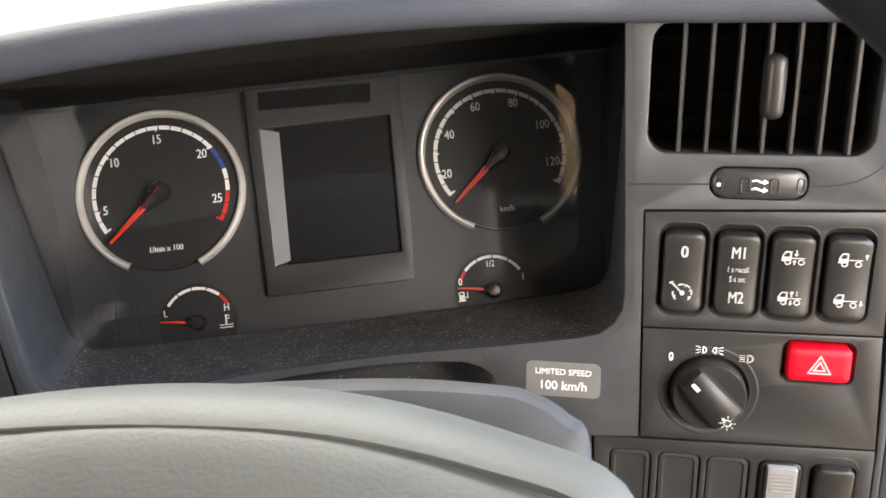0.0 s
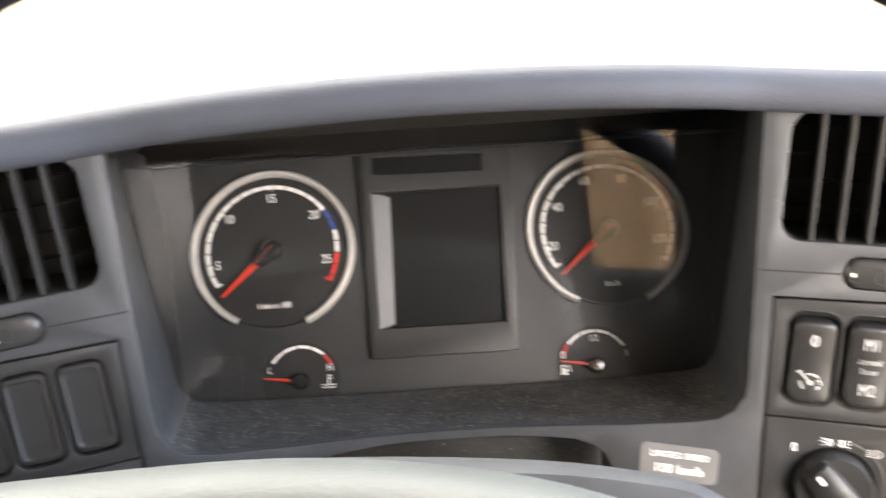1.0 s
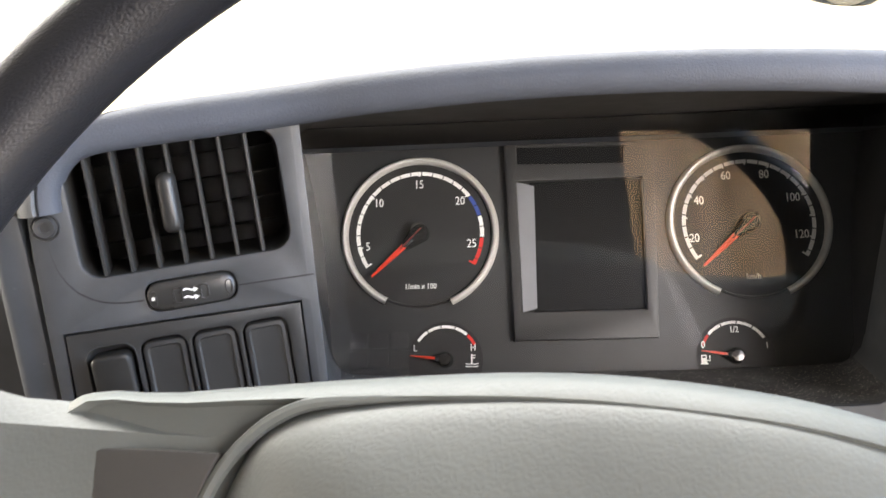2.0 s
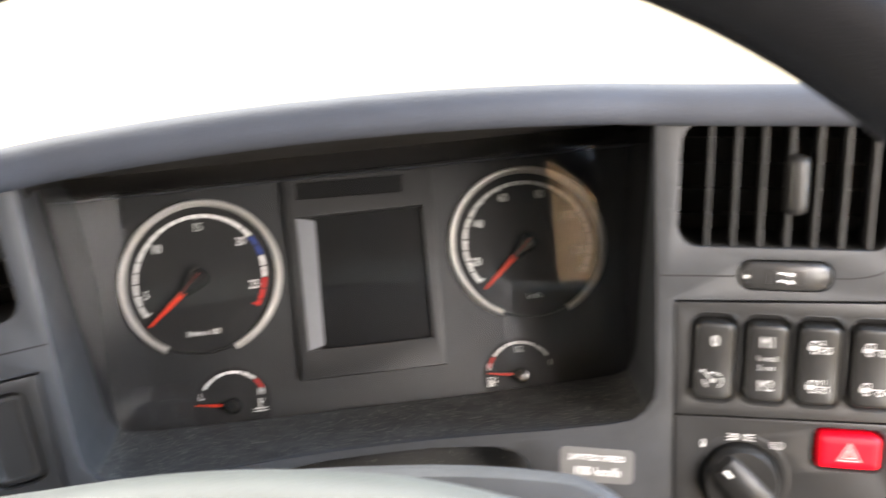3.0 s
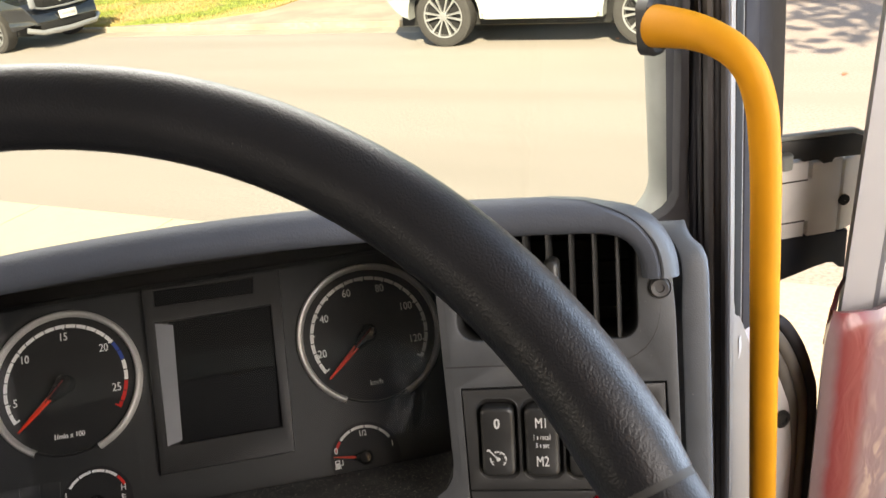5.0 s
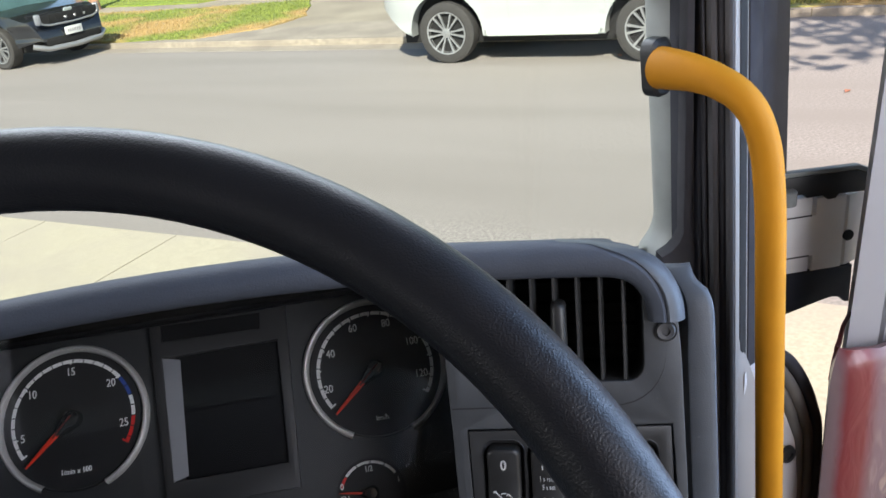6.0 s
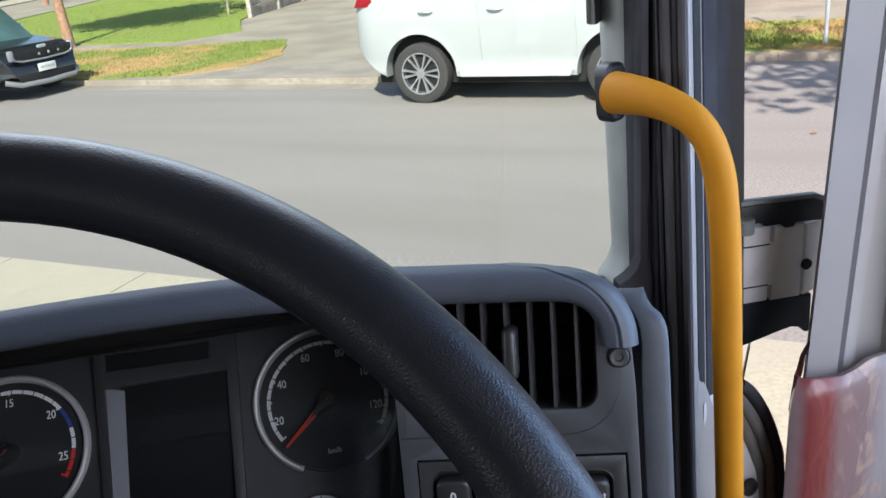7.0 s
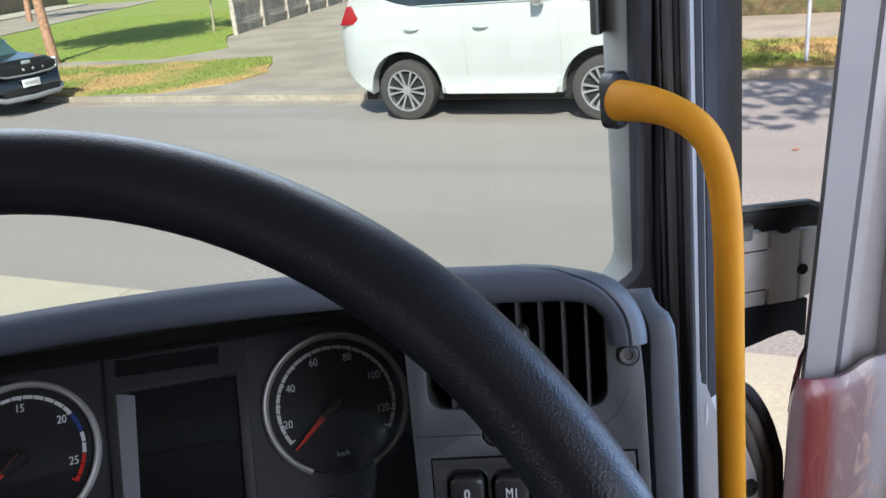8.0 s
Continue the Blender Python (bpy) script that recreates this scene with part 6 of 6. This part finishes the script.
def car_body(L0, L1, half, belt, wb, r):
    """The lower body as one skin: sides that swell at the shoulder, cut away over the wheels, rounded towards both ends."""
    arch = r + 0.13

    def bottom(x):
        for c in (0.0, wb):
            if abs(x - c) < arch:
                return max(r + math.sqrt(max(0.0, arch * arch - (x - c) ** 2)), 0.38)
        if x < -arch:
            return 0.38 + 0.40 * max(0.0, (-arch + 0.06 - x) / (-arch + 0.06 - L0)) ** 1.6
        return 0.38 + (0.10 * max(0.0, (x - wb - arch) / (L1 - wb - arch)) if x > wb else 0.0)

    def top(x):
        rows = ((L0, belt - 0.42), (L0 + 0.03, belt - 0.20), (L0 + 0.12, belt - 0.02), (L0 + 0.45, belt + 0.02), (2.2, belt), (2.55, belt - 0.02), (L1 - 0.45, belt - 0.12), (L1 - 0.12, belt - 0.26), (L1, belt - 0.55))
        for (a, p), (b, q) in zip(rows, rows[1:]):
            if x <= b:
                return p + (q - p) * max(0.0, (x - a) / (b - a))
        return rows[-1][1]

    def side(x, z):
        """Half width at a place along the car and a height."""
        rows = ((0.36, 0.940), (0.46, 0.968), (0.55, 0.952), (0.64, 0.962), (0.80, 0.985), (1.00, 0.998), (1.16, 1.0), (1.24, 0.990), (1.40, 0.975), (1.62, 0.925), (1.80, 0.86))
        k = z * 1.565 / belt if z > 0.7 else z
        f = rows[-1][1]
        for (a, p), (b, q) in zip(rows, rows[1:]):
            if k <= b:
                f = p + (q - p) * smoothstep((k - a) / (b - a)) if k > a else p
                break
        for c in (0.0, wb):
            lip = math.hypot(x - c, z - r) - arch
            if 0 <= lip < 0.11:
                f += 0.016 * (1 - lip / 0.11)
        tail, nose = max(0.0, (L0 + 0.42 - x) / 0.42), max(0.0, (x - L1 + 0.55) / 0.55)
        return half * f * (1 - 0.17 * tail ** 2.6 - 0.22 * nose ** 2.4)

    xs = {L0, L0 + 0.015, L0 + 0.04, L0 + 0.08, L0 + 0.12, L1 - 0.12, L1 - 0.04, L1}
    for c in (0.0, wb):
        xs |= {c - arch * math.cos(math.pi * k / 20) for k in range(21)} | {c - arch - 0.002, c + arch + 0.002}
    span = sorted(xs)
    for a, b in zip(span, span[1:]):
        n = int((b - a) / 0.11)
        xs |= {a + (b - a) * k / (n + 1) for k in range(1, n + 1)}
    rows = []
    for x in sorted(xs):
        lo, hi = bottom(x), top(x)
        lo = min(lo, hi - 0.05)
        zs = [lo + (hi - lo) * k / 18 for k in range(19)]
        up = [Vector((x, side(x, z), z)) for z in zs]
        crest = [Vector((x, side(x, hi) * c, hi + 0.02 * (1 - c))) for c in (0.97, 0.6, 0.0)]
        half_row = [Vector((x, up[0].y - 0.20, lo - 0.0)), Vector((x, up[0].y - 0.03, lo - 0.002))] + up + crest
        rows.append(half_row + [Vector((p.x, -p.y, p.z)) for p in reversed(half_row[:-1])])
    bm = rings(rows, closed=False)
    for k in (0, -1):
        ends = [v for v in bm.verts if abs(v.co.x - rows[k][0].x) < 1e-6]
        order = {tuple(round(c, 5) for c in p): i for i, p in enumerate(rows[k])}
        ends.sort(key=lambda v: order.get(tuple(round(c, 5) for c in v.co), 0))
        bm.faces.new(ends)
    bmesh.ops.recalc_face_normals(bm, faces=bm.faces)
    return bm, side


def car(name, m, paint, label, size, glass):
    L0, L1, half, belt, roof, wb, r = size
    t = thing(name, m, label, "car")
    bm, side = car_body(L0, L1, half, belt, wb, r)
    part("body", bm, paint, t, smooth=50)
    part("underbody", moved(plate([(L0 + 0.25, 0.26), (L0 + 0.25, 0.9), (L1 - 0.3, 0.9), (L1 - 0.3, 0.26)], (), -half + 0.26, half - 0.26), SIDE), UNDER, t)
    cab_out = [(L0 + 0.18, belt - 0.05), (L0 + 0.38, roof - 0.14), (L0 + 0.75, roof - 0.02), (1.5, roof), (1.95, roof - 0.05), (2.75, belt - 0.06)]
    part("windows", moved(plate(cab_out, (), -half + 0.13, half - 0.13, 0.06, 2), SIDE), glass, t)
    part("roof", moved(plate([(L0 + 0.40, roof - 0.15), (L0 + 0.75, roof - 0.01), (1.5, roof + 0.015), (2.0, roof - 0.045), (1.9, roof - 0.10), (1.5, roof - 0.07), (L0 + 0.8, roof - 0.09)], (), -half + 0.12, half - 0.12, 0.03, 2), SIDE), paint, t)
    for s in (-1, 1):
        quarter = [(L0 + 0.10, belt - 0.06), (0.34, belt - 0.04), (0.12, belt + 0.015), (-0.10, belt + 0.06), (-0.30, belt + 0.13), (-0.22, roof - 0.04), (L0 + 0.72, roof - 0.03), (L0 + 0.36, roof - 0.16)]
        part("rear_quarter", moved(plate(quarter, (), -0.035, 0.035, 0.02, 2), shift(0, s * (half - 0.125), 0) @ SIDE), paint, t)
        for x in (0.90, 1.98):
            part("pillar", moved(plate([(x - 0.05, belt - 0.02), (x + 0.05, belt - 0.02), (x + 0.02 + (0.0 if x < 1.5 else -0.35), roof - 0.05), (x - 0.06 + (0.0 if x < 1.5 else -0.35), roof - 0.05)], (), -0.012, 0.012), shift(0, s * (half - 0.135), 0) @ SIDE), UNDER if x < 1.5 else paint, t)
        part("belt_trim", tube([(x, s * (side(x, belt - 0.01) + 0.004), belt + 0.012) for x in (0.30, 0.7, 1.2, 1.7, 2.15)], 0.012, 6), HANDLE, t, "bright strip below the side windows")
        for x in (0.16, 1.19):
            grip = [(x - 0.11, 0.002), (x - 0.07, 0.035), (x, 0.045), (x + 0.07, 0.035), (x + 0.11, 0.002)]
            part("door_handle", tube([(q, s * (side(q, belt - 0.29) + d), belt - 0.29) for q, d in grip], [0.014, 0.019, 0.021, 0.019, 0.014], 10), HANDLE, t)
        for x in (0.92, 2.26):
            part("door_gap", tube([(x + 0.03 * math.sin(2 * z), s * (side(x, z) + 0.0004), z) for z in (0.60, 0.75, 0.9, 1.05, 1.2, 1.35, belt - 0.03)], 0.004, 5), GAP, t)
        step = [(x, s * (half * 0.96), z) for x, z in ((0.60, 0.47), (0.66, 0.435), (wb - 0.66, 0.435), (wb - 0.60, 0.47))]
        part("side_step", box(wb / 2, s * (half - 0.035), 0.435, wb - 2 * r - 0.40, 0.15, 0.115, 0.03), STEP, t, "pale translucent side step")
        part("step_end", join(tube(step[:2], 0.04, 8), tube(step[2:], 0.04, 8)), paint, t)
        part("mirror", moved(pillow(0.24, 0.17, 0.05, ((0, -0.05), (0, 0.04), (0.02, 0.07), (0.05, 0.08))), shift(2.02, s * (half + 0.10), belt + 0.08) @ Matrix.Rotation(radians(90), 4, "Y")), CHROME, t)
        for x in (0, wb):
            road_wheel(t, x, s * (half - 0.125), r, s)
    return t


def car_frame(a, b):
    o = rd(a, b)
    return Matrix(((ROAD_DIR.x, ROAD_SIDE.x, 0, o.x), (ROAD_DIR.y, ROAD_SIDE.y, 0, o.y), (0, 0, 1, 0), (0, 0, 0, 1)))


suv = car("suv", car_frame(1.995, -0.55), CAR_WHITE, "white parked sport utility car with grey alloy wheels", (-1.03, 3.86, 0.93, 1.565, 2.16, 2.84, 0.425), CAR_GLASS)
for s in (-1, 1):
    part("tail_light", moved(plate([(-0.97, 1.37), (-0.90, 1.50), (-0.84, 1.62), (-0.79, 1.63), (-0.66, 1.44), (-0.74, 1.37)], (), -0.05, 0.035, 0.008), shift(0, s * 0.865, 0) @ SIDE), TAIL, suv)
dark = car("dark_car", car_frame(-9.79, -0.85), CAR_DARK, "dark parked family car with a black grille", (-0.95, 3.75, 0.94, 1.05, 1.68, 2.78, 0.375), CAR_GLASS_G)
FRONT = axes((3.75, 0, 0), (0, 1, 0), (0, 0, 1))
part("grille", moved(join(plate([(-0.70, 0.90), (0.70, 0.90), (0.62, 0.74), (-0.62, 0.74)], (), 0.0, 0.02, 0.004), *[box(-0.48 + 0.16 * k, 0.82, 0.02, 0.014, 0.12, 0.016) for k in range(7)]), FRONT), UNDER, dark, "black grille")
part("grille_trim", moved(tube([(-0.72, 0.92, -0.02), (-0.64, 0.75, 0.01), (-0.50, 0.715, 0.025), (0, 0.70, 0.03), (0.50, 0.715, 0.025), (0.64, 0.75, 0.01), (0.72, 0.92, -0.02)], 0.018, 8), FRONT), SATIN, dark, "bright trim below the grille")
for k in range(3):
    part("grille_nub", moved(lathe([(0.0001, 0.012), (0.022, 0.010), (0.028, 0.0)], 14), FRONT @ shift(-0.10 + 0.22 * k, 0.80, 0.022)), SATIN, dark)
part("emblem", moved(pillow(0.20, 0.07, 0.03, ((0, 0.0), (0, 0.012), (0.01, 0.02), (0.025, 0.022))), FRONT @ shift(0, 0.925, 0.0)), HANDLE, dark)
for s in (-1, 1):
    part("headlight", moved(pillow(0.11, 0.19, 0.04, ((0, -0.05), (0, 0.02), (0.02, 0.035), (0.04, 0.04))), FRONT @ shift(s * 0.70, 0.84, -0.015) @ Matrix.Rotation(radians(s * 35), 4, "Y")), HEADLAMP, dark, "clear headlight")
num = part("number_plate", moved(plate(rrect(0, 0.555, 0.40, 0.14, 0.012), (), 0.02, 0.035, 0.003), FRONT), PLATE, dark)
part("plate_marks", moved(join(*[bar(-0.135 + 0.054 * k, 0.530, -0.135 + 0.054 * k, 0.580, 0.032, 0.037) for k in range(6)]), FRONT), GAP, num)
part("lower_grille", moved(plate(rrect(0, 0.415, 1.3, 0.12, 0.04), (), 0.0, 0.012, 0.003), FRONT), UNDER, dark)
part("bumper_strip", moved(tube([(-0.84, 0.39, -0.14), (-0.62, 0.31, -0.01), (0, 0.290, 0.03), (0.62, 0.31, -0.01), (0.84, 0.39, -0.14)], 0.05, 10), FRONT), SATIN, dark, "silver bumper strip")
